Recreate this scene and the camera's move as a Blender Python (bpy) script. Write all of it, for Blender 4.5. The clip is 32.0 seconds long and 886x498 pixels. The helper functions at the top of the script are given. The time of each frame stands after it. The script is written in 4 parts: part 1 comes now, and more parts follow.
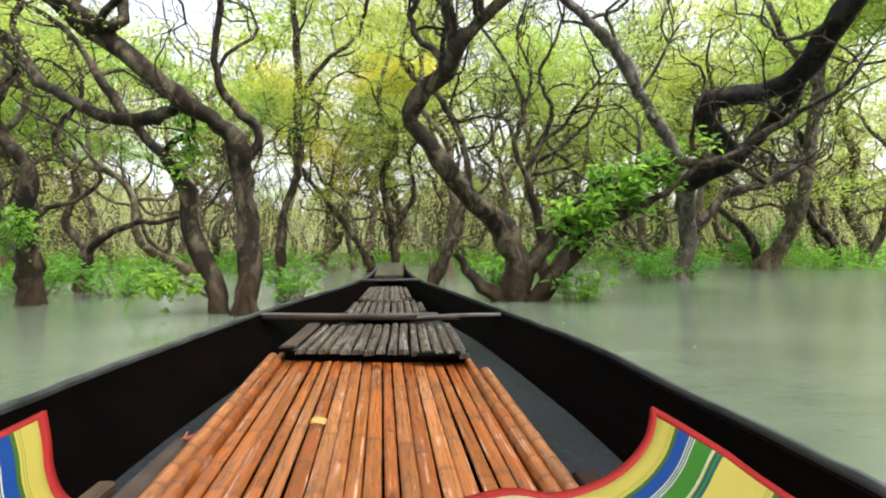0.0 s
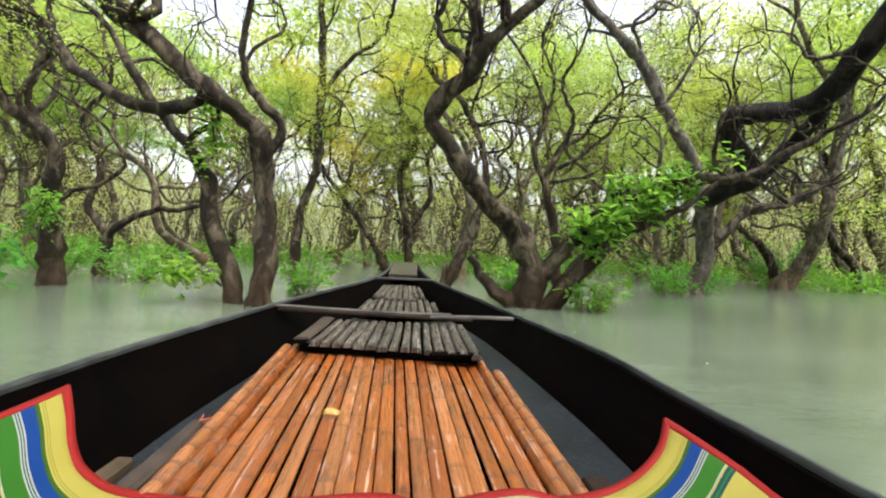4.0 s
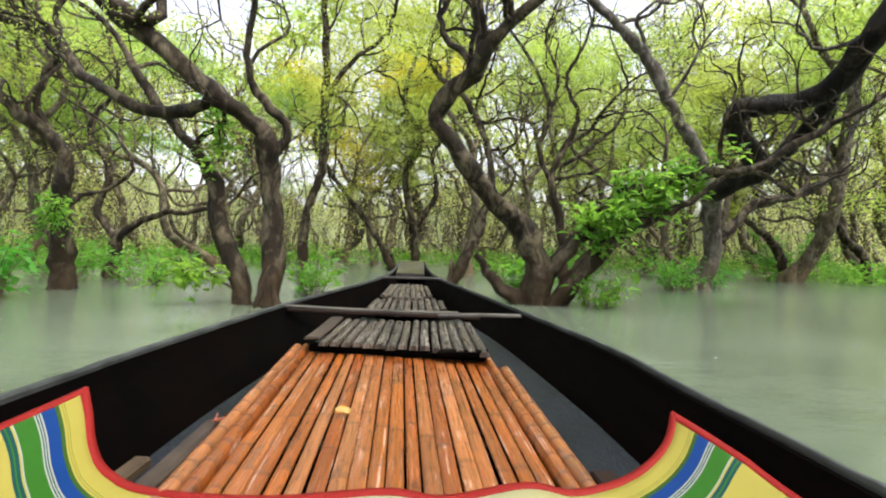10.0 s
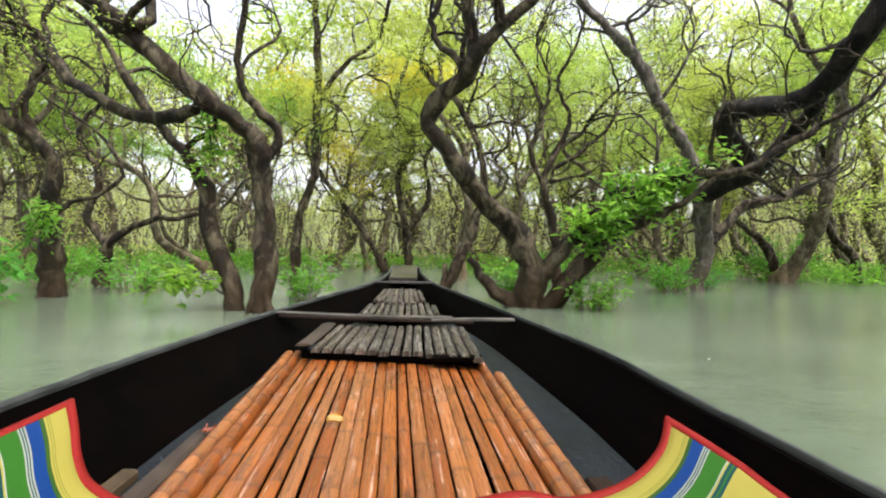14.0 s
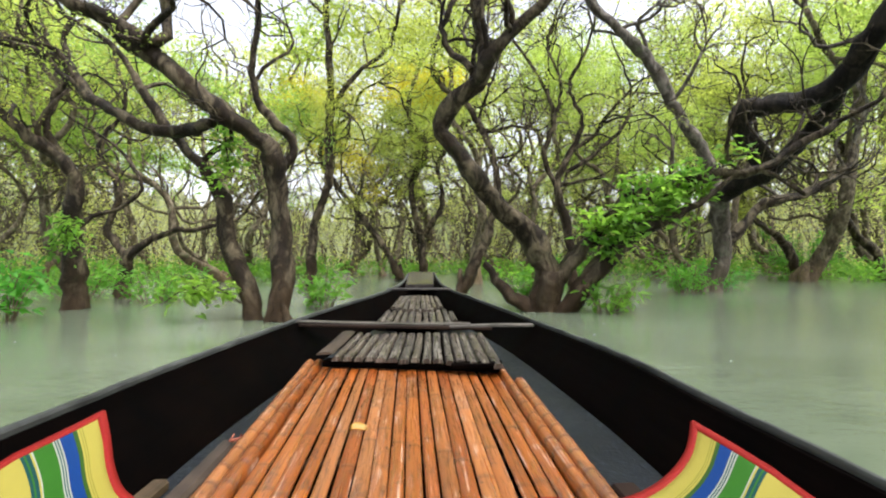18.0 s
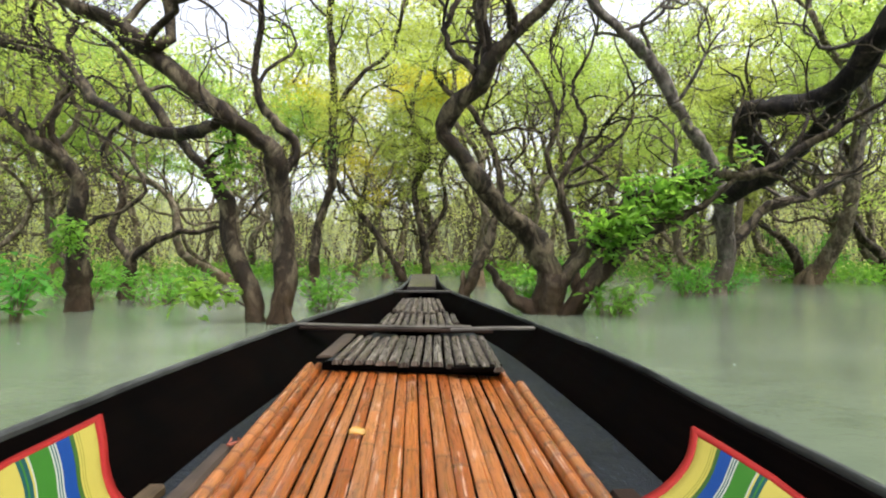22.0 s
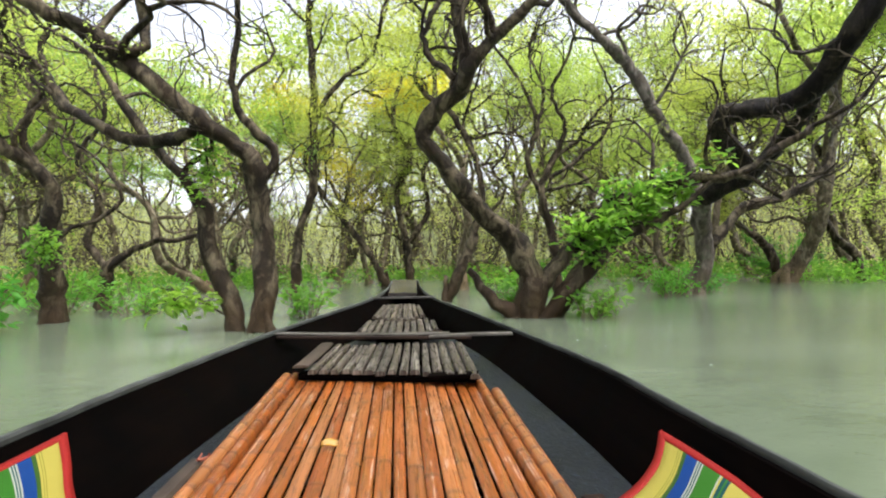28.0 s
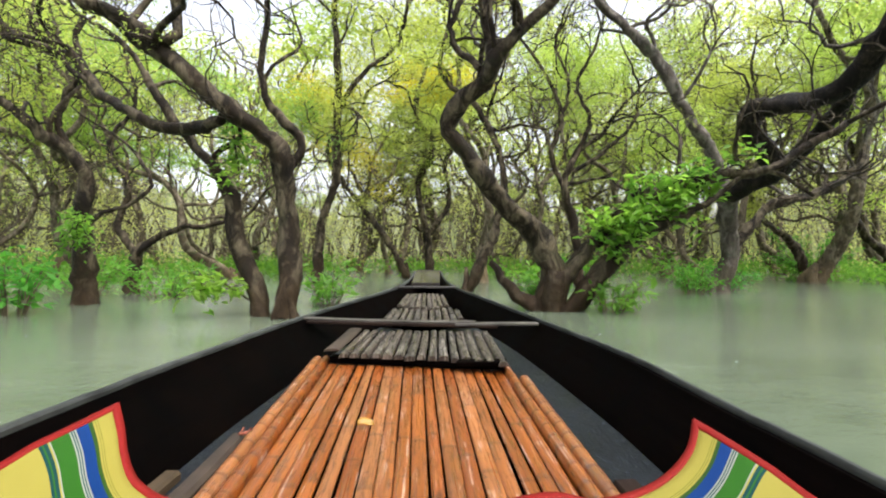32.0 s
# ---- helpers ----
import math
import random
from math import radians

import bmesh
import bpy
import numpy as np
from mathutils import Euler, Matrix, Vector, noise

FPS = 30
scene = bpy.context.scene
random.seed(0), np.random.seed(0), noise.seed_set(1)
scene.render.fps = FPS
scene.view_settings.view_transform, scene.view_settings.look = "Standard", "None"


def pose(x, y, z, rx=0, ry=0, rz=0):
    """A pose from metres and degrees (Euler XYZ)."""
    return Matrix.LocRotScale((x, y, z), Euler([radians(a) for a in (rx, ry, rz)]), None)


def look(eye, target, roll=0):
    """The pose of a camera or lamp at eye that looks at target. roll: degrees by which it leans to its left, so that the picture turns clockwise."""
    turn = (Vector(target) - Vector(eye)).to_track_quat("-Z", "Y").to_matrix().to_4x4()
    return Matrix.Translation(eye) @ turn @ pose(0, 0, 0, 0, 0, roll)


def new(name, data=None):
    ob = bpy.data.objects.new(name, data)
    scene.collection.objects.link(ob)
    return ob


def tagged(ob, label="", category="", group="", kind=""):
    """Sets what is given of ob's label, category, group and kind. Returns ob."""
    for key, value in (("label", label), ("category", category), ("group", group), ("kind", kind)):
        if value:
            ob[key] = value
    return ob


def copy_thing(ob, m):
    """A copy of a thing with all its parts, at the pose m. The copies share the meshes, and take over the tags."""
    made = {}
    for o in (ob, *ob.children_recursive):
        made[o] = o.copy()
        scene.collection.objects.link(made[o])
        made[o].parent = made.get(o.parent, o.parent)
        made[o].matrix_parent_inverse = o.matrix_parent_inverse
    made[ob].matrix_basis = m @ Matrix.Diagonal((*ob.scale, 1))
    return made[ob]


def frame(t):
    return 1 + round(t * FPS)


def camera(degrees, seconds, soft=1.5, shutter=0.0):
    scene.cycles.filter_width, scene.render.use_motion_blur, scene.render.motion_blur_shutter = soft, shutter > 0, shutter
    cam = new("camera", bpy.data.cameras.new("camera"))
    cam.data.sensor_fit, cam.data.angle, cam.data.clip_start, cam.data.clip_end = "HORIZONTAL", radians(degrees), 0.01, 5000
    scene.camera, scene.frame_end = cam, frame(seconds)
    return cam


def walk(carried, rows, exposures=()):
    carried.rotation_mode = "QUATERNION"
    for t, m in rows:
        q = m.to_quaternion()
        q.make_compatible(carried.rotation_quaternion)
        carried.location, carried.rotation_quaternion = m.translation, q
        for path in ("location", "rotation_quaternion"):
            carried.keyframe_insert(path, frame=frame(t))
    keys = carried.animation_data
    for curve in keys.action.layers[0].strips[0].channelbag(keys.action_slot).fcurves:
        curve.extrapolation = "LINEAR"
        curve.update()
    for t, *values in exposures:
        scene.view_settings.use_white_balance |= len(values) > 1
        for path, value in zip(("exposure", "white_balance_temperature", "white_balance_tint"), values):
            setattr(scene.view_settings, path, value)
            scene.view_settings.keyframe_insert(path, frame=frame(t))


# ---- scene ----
cam = camera(79.4, 32.0, soft=2.1)
EYE = 0.6        # height of the eye over the water, metres

# seconds, place, and turn to the left, up and sideways in degrees
ROWS = [
    (0, 0.013, 0.016, 0.598, -6.03, -0.28, -0.61),
    (0.5, 0.008, 0.014, 0.595, -5.77, -0.23, 0.18),
    (1, 0.010, 0.013, 0.596, -5.59, -0.17, 0.32),
    (1.5, 0.002, 0.011, 0.593, -5.54, -0.09, 0.82),
    (2, -0.002, 0.008, 0.593, -5.26, 0.04, 1.62),
    (2.5, -0.005, 0.009, 0.591, -4.87, 0.16, 2.19),
    (4.5, -0.003, 0.007, 0.591, -4.63, -0.09, 2.49),
    (5, -0.012, 0.004, 0.590, -4.73, -0.30, 2.12),
    (5.5, 0.002, 0.003, 0.597, -4.79, -0.72, 1.34),
    (6, 0.003, 0.001, 0.596, -4.86, -0.74, 0.76),
    (6.5, 0.001, 0.003, 0.594, -5.31, -0.78, 1.30),
    (7, 0.006, 0.004, 0.592, -5.46, -1.06, 2.25),
    (7.5, 0.007, 0.004, 0.595, -5.44, -1.32, 2.29),
    (8, 0.005, 0.005, 0.594, -5.33, -1.05, 2.67),
    (8.5, 0.007, 0.005, 0.594, -5.38, -0.87, 2.21),
    (9, 0.013, 0.008, 0.596, -5.38, -0.72, 1.55),
    (9.5, -0.003, -0.005, 0.593, -4.71, -0.44, 1.42),
    (10, -0.005, -0.007, 0.593, -3.95, -0.22, 1.56),
    (10.5, -0.008, -0.004, 0.594, -3.87, -0.17, 0.81),
    (11, -0.010, -0.005, 0.593, -3.89, -0.02, 0.48),
    (11.5, -0.007, -0.003, 0.597, -3.75, -0.10, 0.98),
    (12, -0.008, -0.002, 0.595, -3.96, 0.05, 1.58),
    (12.5, -0.008, -0.001, 0.595, -4.24, -0.00, 1.65),
    (13, -0.004, 0.001, 0.596, -4.49, 0.03, 1.40),
    (13.5, -0.002, 0.003, 0.596, -4.48, 0.03, 1.30),
    (14, -0.001, 0.002, 0.597, -4.64, 0.16, 1.04),
    (14.5, 0.001, 0.003, 0.596, -4.97, 0.15, 0.80),
    (16.5, 0.000, -0.001, 0.600, -3.89, 0.45, 0.09),
    (17, -0.000, -0.000, 0.600, -3.56, 0.55, -0.00),
    (17.5, -0.004, -0.002, 0.600, -3.39, 0.60, -0.15),
    (18, -0.013, -0.004, 0.602, -3.13, 0.72, -0.14),
    (18.5, -0.012, -0.005, 0.603, -2.71, 0.78, 0.02),
    (19, -0.014, -0.004, 0.602, -2.67, 0.89, 0.23),
    (19.5, -0.006, 0.000, 0.607, -2.49, 0.82, 0.06),
    (20, -0.009, -0.000, 0.604, -2.61, 0.96, -0.09),
    (20.5, -0.005, -0.000, 0.606, -2.50, 0.90, -0.17),
    (21, -0.006, -0.002, 0.604, -2.66, 1.03, -0.17),
    (21.5, -0.007, 0.001, 0.606, -2.62, 0.94, -0.06),
    (22, -0.003, 0.001, 0.605, -2.76, 0.93, -0.08),
    (22.5, -0.004, 0.000, 0.604, -2.85, 1.00, -0.15),
    (23, -0.001, 0.001, 0.606, -2.85, 0.99, -0.20),
    (23.5, -0.001, 0.003, 0.606, -3.13, 1.04, -0.53),
    (24, -0.000, 0.002, 0.606, -3.23, 1.00, -0.93),
    (24.5, -0.003, 0.003, 0.606, -3.17, 0.93, -0.94),
    (25, -0.004, 0.003, 0.605, -3.20, 0.94, -0.93),
    (25.5, -0.006, 0.003, 0.600, -3.10, 0.80, -0.38),
    (27.5, -0.001, -0.003, 0.606, -2.87, 0.60, 0.56),
    (28, 0.025, -0.005, 0.616, -4.46, 1.34, -0.93),
    (28.5, 0.027, 0.008, 0.611, -5.46, 1.86, -0.80),
    (29, 0.027, 0.010, 0.608, -6.71, 1.83, -2.22),
    (29.5, 0.027, 0.015, 0.608, -6.91, 1.71, -2.21),
    (30, 0.024, 0.011, 0.608, -6.27, 1.66, -1.69),
    (30.5, 0.017, 0.006, 0.607, -5.35, 1.66, -1.01),
    (31, 0.002, -0.012, 0.606, -3.53, 1.92, -0.11),
    (31.5, -0.015, -0.019, 0.600, -2.61, 1.27, 0.31),
    (32, -0.014, -0.022, 0.603, -2.45, 0.54, 0.29)
]


def gaze(x, y, z, yaw, pitch, roll):
    yaw, pitch = radians(yaw), radians(pitch)
    ahead = Vector((-math.sin(yaw) * math.cos(pitch), math.cos(yaw) * math.cos(pitch), math.sin(pitch)))
    return look((x, y, z), Vector((x, y, z)) + ahead, roll)


walk(cam, [(r[0], gaze(*r[1:])) for r in ROWS], [(0, 1.67), (32, 1.67)])

# ---- light: an overcast, bright sky ----
world = bpy.data.worlds.new("overcast_sky")
scene.world = world
world.use_nodes = True
wn = world.node_tree
sky = wn.nodes.new("ShaderNodeTexSky")
sky.sky_type = "NISHITA"
sky.sun_disc = False
sky.sun_elevation = radians(62)
sky.sun_rotation = radians(125)
sky.air_density, sky.dust_density, sky.ozone_density = 1.0, 4.0, 0.3
back = wn.nodes["Background"]
back.inputs["Strength"].default_value = 0.15
pale = wn.nodes.new("ShaderNodeHueSaturation")
pale.inputs["Saturation"].default_value = 0.35
wn.links.new(sky.outputs[0], pale.inputs["Color"])
haze = wn.nodes.new("ShaderNodeMix")       # rain cloud, faintly lilac
haze.data_type, haze.blend_type = "RGBA", "MULTIPLY"
haze.inputs[0].default_value, haze.inputs[7].default_value = 1.0, (1.0, 0.988, 1.02, 1)
wn.links.new(pale.outputs[0], haze.inputs[6])
wn.links.new(haze.outputs[2], back.inputs[0])
sun = new("sun", bpy.data.lights.new("sun", "SUN"))
sun.data.energy, sun.data.angle, sun.data.color = 0.7, radians(40), (1.0, 0.97, 0.92)
sun.matrix_world = look((13.5, -9.5, 31), (0, 0, 0))


# ---- materials ----
class Nodes:
    """A short way to write node materials."""

    def __init__(self, name, rough=0.6, metal=0.0):
        self.m = bpy.data.materials.new(name)
        self.m.use_nodes = True
        self.t = self.m.node_tree
        self.b = self.t.nodes["Principled BSDF"]
        self.b.inputs["Roughness"].default_value = rough
        self.b.inputs["Metallic"].default_value = metal

    def node(self, kind, **values):
        n = self.t.nodes.new("ShaderNode" + kind)
        for key, v in values.items():
            n.inputs[key].default_value = v
        return n

    def link(self, a, b):
        self.t.links.new(a, b)

    def coords(self, which="Object", scale=(1, 1, 1), turn=(0, 0, 0)):
        c, m = self.node("TexCoord"), self.node("Mapping")
        m.inputs["Scale"].default_value = scale
        m.inputs["Rotation"].default_value = turn
        self.link(c.outputs[which], m.inputs[0])
        return m.outputs[0]

    def world_coords(self, scale=(1, 1, 1)):
        c, m = self.node("NewGeometry"), self.node("Mapping")
        m.inputs["Scale"].default_value = scale
        self.link(c.outputs["Position"], m.inputs[0])
        return m.outputs[0]

    def noise(self, at, scale, detail=4.0, rough=0.6, distort=0.0):
        n = self.node("TexNoise", Scale=scale, Detail=detail, Roughness=rough, Distortion=distort)
        self.link(at, n.inputs["Vector"])
        return n.outputs["Fac"]

    def ramp(self, fac, stops, constant=False):
        n = self.node("ValToRGB")
        e = n.color_ramp.elements
        if constant:
            n.color_ramp.interpolation = "CONSTANT"
        while len(e) < len(stops):
            e.new(0.5)
        for k, (p, c) in zip(e, stops):
            k.position = p
            k.color = (*c, 1) if len(c) == 3 else c
        self.link(fac, n.inputs[0])
        return n.outputs[0]

    def mix(self, fac, a, b, mode="MIX"):
        n = self.t.nodes.new("ShaderNodeMix")
        n.data_type, n.blend_type = "RGBA", mode
        for s, v in ((n.inputs[0], fac), (n.inputs[6], a), (n.inputs[7], b)):
            if isinstance(v, (int, float)):
                s.default_value = v
            elif isinstance(v, tuple):
                s.default_value = (*v, 1)
            else:
                self.link(v, s)
        return n.outputs[2]

    def bump(self, height, strength=0.4, distance=0.01):
        n = self.node("Bump", Strength=strength, Distance=distance)
        self.link(height, n.inputs["Height"])
        self.link(n.outputs[0], self.b.inputs["Normal"])

    def colour(self, c):
        if isinstance(c, tuple):
            self.b.inputs["Base Color"].default_value = (*c, 1)
        else:
            self.link(c, self.b.inputs["Base Color"])

    def rough(self, fac, low, high):
        n = self.node("MapRange")
        n.inputs["To Min"].default_value, n.inputs["To Max"].default_value = low, high
        self.link(fac, n.inputs[0])
        self.link(n.outputs[0], self.b.inputs["Roughness"])


def bark_material(name, dark, mid, pale_c):
    k = Nodes(name, 0.75)
    at = k.world_coords()
    fine = k.noise(k.world_coords((1, 1, 0.4)), 17, 6, 0.7)
    wide = k.noise(at, 3.2, 5, 0.65, 0.4)
    patch = k.noise(k.world_coords((1, 1, 0.6)), 6.0, 5, 0.65, 0.8)
    c = k.ramp(wide, [(0.3, dark), (0.7, mid)])
    c = k.mix(k.ramp(patch, [(0.47, (0, 0, 0)), (0.62, (1, 1, 1))]), c, pale_c)
    c = k.mix(0.7, c, k.ramp(fine, [(0.3, (0.12, 0.11, 0.10)), (0.7, (1.6, 1.5, 1.4))]), "MULTIPLY")
    moss = k.noise(at, 4.5, 5, 0.7, 0.5)
    c = k.mix(k.ramp(moss, [(0.56, (0, 0, 0)), (0.74, (0.55, 0.55, 0.55))]), c, (mid[0] * 0.9, mid[1] * 1.7, mid[2] * 0.9))
    # the flood has left the foot of the trunk bare and red-brown up to an uneven line
    high = k.node("SeparateXYZ")
    k.link(at, high.inputs[0])
    line = k.t.nodes.new("ShaderNodeMath")
    line.operation = "MULTIPLY_ADD"
    line.inputs[1].default_value = 0.9
    k.link(wide, line.inputs[0])
    k.link(high.outputs[2], line.inputs[2])
    foot = k.mix(0.7, (mid[0] * 1.25, mid[1] * 1.15, mid[2] * 1.05), k.ramp(fine, [(0.3, (0.25, 0.22, 0.2)), (0.7, (1.5, 1.4, 1.3))]), "MULTIPLY")
    c = k.mix(k.ramp(line.outputs[0], [(0.62, (0.8, 0.8, 0.8)), (1.0, (0, 0, 0))]), c, foot)
    k.colour(c)
    k.bump(k.mix(0.45, fine, patch), 1.0, 0.045)
    k.rough(wide, 0.45, 0.85)
    k.b.inputs["Specular IOR Level"].default_value = 0.18
    return k.m


def leaf_material(name, low, high, glow=0.45):
    k = Nodes(name, 0.55)
    g, o = k.node("NewGeometry"), k.node("ObjectInfo")
    spray = k.noise(k.world_coords((1, 1, 2.2)), 1.9, 3, 0.5)
    own = k.ramp(g.outputs["Random Per Island"], [(0.0, (0.82, 0.84, 0.80)), (1.0, (1.18, 1.15, 1.2))])
    tone = k.mix(1.0, k.ramp(spray, [(0.30, low), (0.68, high)]), own, "MULTIPLY")
    hsv = k.node("HueSaturation")
    sway = k.node("MapRange")
    sway.inputs["To Min"].default_value, sway.inputs["To Max"].default_value = 0.475, 0.515
    k.link(o.outputs["Random"], sway.inputs[0])
    k.link(sway.outputs[0], hsv.inputs["Hue"])
    wide = k.noise(k.world_coords(), 0.8, 3)
    k.link(k.mix(0.5, tone, k.ramp(wide, [(0.3, (0.7, 0.8, 0.7)), (0.7, (1.25, 1.2, 1.0))]), "MULTIPLY"), hsv.inputs["Color"])
    k.colour(hsv.outputs[0])
    k.b.inputs["Specular IOR Level"].default_value = 0.35
    tr, mx = k.node("BsdfTranslucent"), k.node("MixShader", Fac=glow)
    bright = k.mix(1.0, hsv.outputs[0], (1.6, 1.65, 1.15), "MULTIPLY")
    k.link(bright, tr.inputs[0])
    k.link(k.b.outputs[0], mx.inputs[1])
    k.link(tr.outputs[0], mx.inputs[2])
    k.link(mx.outputs[0], k.t.nodes["Material Output"].inputs[0])
    return k.m


def water_material():
    k = Nodes("silty_green_water", 0.12)
    at = k.world_coords()
    wide = k.noise(k.world_coords((0.6, 1.3, 1)), 0.75, 5, 0.6, 0.5)
    k.colour(k.ramp(wide, [(0.3, (0.090, 0.117, 0.077)), (0.7, (0.146, 0.178, 0.126))]))
    ripple = k.noise(k.world_coords((1, 1.5, 1)), 5.0, 4, 0.55, 0.3)
    drops = k.noise(at, 55, 2, 0.5)
    k.bump(k.mix(0.25, ripple, drops), 0.17, 0.03)
    k.rough(wide, 0.12, 0.24)
    k.b.inputs["IOR"].default_value = 1.33
    return k.m


def bamboo_material(name, tones, wet, stain, scuff_glint, cutoff, coat=1.5):
    k = Nodes(name, wet)
    o = k.node("ObjectInfo")
    along = k.coords("UV", (1, 1, 1))
    c = k.ramp(o.outputs["Random"], tones)
    shift = k.t.nodes.new("ShaderNodeVectorMath")
    shift.operation = "ADD"
    k.link(along, shift.inputs[0])
    far = k.node("CombineXYZ")
    times = k.t.nodes.new("ShaderNodeMath")
    times.operation = "MULTIPLY"
    times.inputs[1].default_value = 37.0
    k.link(o.outputs["Random"], times.inputs[0])
    k.link(times.outputs[0], far.inputs[0])
    k.link(times.outputs[0], far.inputs[1])
    k.link(far.outputs[0], shift.inputs[1])
    m1, m2 = k.node("Mapping"), k.node("Mapping")
    m1.inputs["Scale"].default_value = (190, 2.2, 1)
    m2.inputs["Scale"].default_value = (40, 9, 1)
    k.link(shift.outputs[0], m1.inputs[0])
    k.link(shift.outputs[0], m2.inputs[0])
    grain, blot = k.noise(m1.outputs[0], 1.0, 2, 0.5), k.noise(m2.outputs[0], 1.0, 5, 0.6, 0.8)
    c = k.mix(0.55, c, k.ramp(grain, [(0.3, (0.76, 0.68, 0.60)), (0.7, (1.15, 1.15, 1.15))]), "MULTIPLY")
    c = k.mix(k.ramp(blot, [(0.30, (0.7, 0.7, 0.7)), (0.42, (0, 0, 0))]), c, stain)
    piece = k.node("Attribute")
    piece.attribute_name = "tone"
    c = k.mix(1.0, c, piece.outputs["Color"], "MULTIPLY")
    # pale streaks: worn skin, and wet sky glints painted into the colour
    c = k.mix(k.ramp(k.mix(0.5, grain, blot), cutoff), c, scuff_glint)
    ring = k.node("Attribute")
    ring.attribute_name = "ring"
    c = k.mix(ring.outputs["Fac"], c, stain)
    # dark weather stains, broad and uneven
    m4 = k.node("Mapping")
    m4.inputs["Scale"].default_value = (26, 17, 1)
    k.link(shift.outputs[0], m4.inputs[0])
    smudge = k.noise(m4.outputs[0], 1.0, 6, 0.72, 1.2)
    c = k.mix(k.ramp(smudge, [(0.585, (0, 0, 0)), (0.70, (0.85, 0.85, 0.85))]), c, stain)
    k.colour(c)
    k.rough(grain, wet + 0.1, wet + 0.38)
    k.bump(k.mix(0.35, grain, blot), 0.55, 0.002)
    # a film of rain water lies in patches and throws back the sky
    m3 = k.node("Mapping")
    m3.inputs["Scale"].default_value = (170, 8, 1)
    k.link(shift.outputs[0], m3.inputs[0])
    film = k.noise(m3.outputs[0], 1.0, 4, 0.65, 0.8)
    k.link(k.ramp(film, [(0.51, (0.02, 0.02, 0.02)), (0.58, (1, 1, 1))]), k.b.inputs["Coat Weight"])
    k.b.inputs["Coat Roughness"].default_value = 0.09
    k.b.inputs["Coat IOR"].default_value = coat
    ruffle = k.node("Bump", Strength=1.0, Distance=0.014)
    k.link(film, ruffle.inputs["Height"])
    k.link(ruffle.outputs[0], k.b.inputs["Coat Normal"])
    return k.m


def worn_wood_material(name, dark, pale_c, low, high, stretch=(30, 2, 30), gloss=0.5):
    k = Nodes(name)
    grain = k.noise(k.world_coords(stretch), 1.5, 5, 0.65)
    wide = k.noise(k.world_coords(), 6, 4, 0.6)
    c = k.mix(k.ramp(wide, [(0.35, (0, 0, 0)), (0.7, (1, 1, 1))]), dark, pale_c)
    k.colour(k.mix(0.6, c, k.ramp(grain, [(0.3, (0.45, 0.45, 0.45)), (0.7, (1.2, 1.2, 1.2))]), "MULTIPLY"))
    k.rough(wide, low, high)
    k.b.inputs["Specular IOR Level"].default_value = gloss
    k.bump(grain, 0.5, 0.004)
    return k.m


def slate_material():
    """Tar-dark plank, wet; its bluish gleam is coloured in as pale specks."""
    k = Nodes("wet_slate_plank", 0.4)
    at = k.world_coords((1, 0.5, 1))
    gleam_specks, wide = k.noise(at, 110, 4, 0.7), k.noise(at, 9, 4, 0.6)
    c = k.ramp(wide, [(0.3, (0.0014, 0.0022, 0.0032)), (0.7, (0.0058, 0.0090, 0.0130))])
    k.colour(k.mix(k.ramp(gleam_specks, [(0.56, (0, 0, 0)), (0.72, (0.7, 0.7, 0.7))]), c, (0.040, 0.056, 0.072)))
    k.bump(gleam_specks, 0.8, 0.006)
    k.rough(wide, 0.22, 0.6)
    k.b.inputs["Specular IOR Level"].default_value = 0.3
    return k.m


BARK = bark_material("wet_grey_bark", (0.0060, 0.0040, 0.0021), (0.029, 0.0198, 0.0104), (0.125, 0.106, 0.071))
# backlit darkness of boughs against the sky, put into the bark colour
BARK_SILHOUETTE = bark_material("silhouette_dark_bark", (0.0025, 0.0017, 0.0011), (0.007, 0.0048, 0.003), (0.026, 0.021, 0.015))
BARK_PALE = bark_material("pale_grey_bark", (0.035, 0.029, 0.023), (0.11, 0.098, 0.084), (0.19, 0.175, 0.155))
# brown bark with the haze of distance put into its colour
BARK_HAZED = bark_material("hazed_brown_bark", (0.040, 0.032, 0.020), (0.125, 0.102, 0.067), (0.24, 0.21, 0.155))
LEAF_LIGHT = leaf_material("yellow_green_leaf", (0.168, 0.222, 0.056), (0.390, 0.455, 0.136), 0.72)
LEAF_MID = leaf_material("green_leaf", (0.105, 0.195, 0.048), (0.27, 0.40, 0.110), 0.72)
LEAF_YELLOW = leaf_material("turning_yellow_leaf", (0.30, 0.30, 0.030), (0.48, 0.43, 0.04), 0.72)
LEAF_FLOAT = leaf_material("water_plant_leaf", (0.055, 0.20, 0.026), (0.135, 0.34, 0.050), 0.52)
LEAF_DEEP = leaf_material("fresh_green_leaf", (0.088, 0.21, 0.034), (0.225, 0.37, 0.066), 0.66)
# olive leaf paled: rain haze over the far wood is painted in
LEAF_HAZED = leaf_material("hazed_olive_leaf", (0.245, 0.288, 0.118), (0.45, 0.48, 0.222), 0.72)
WATER = water_material()
TARRED = worn_wood_material("black_tarred_wood", (0.0005, 0.0004, 0.0004), (0.0024, 0.0012, 0.0008), 0.5, 0.85, gloss=0.015)
RAIL = worn_wood_material("worn_tarred_rail", (0.014, 0.016, 0.015), (0.075, 0.082, 0.076), 0.35, 0.7, gloss=0.2)
BILGE = slate_material()
GREY_WOOD = worn_wood_material("weathered_grey_wood", (0.012, 0.010, 0.0085), (0.060, 0.051, 0.043), 0.35, 0.7)
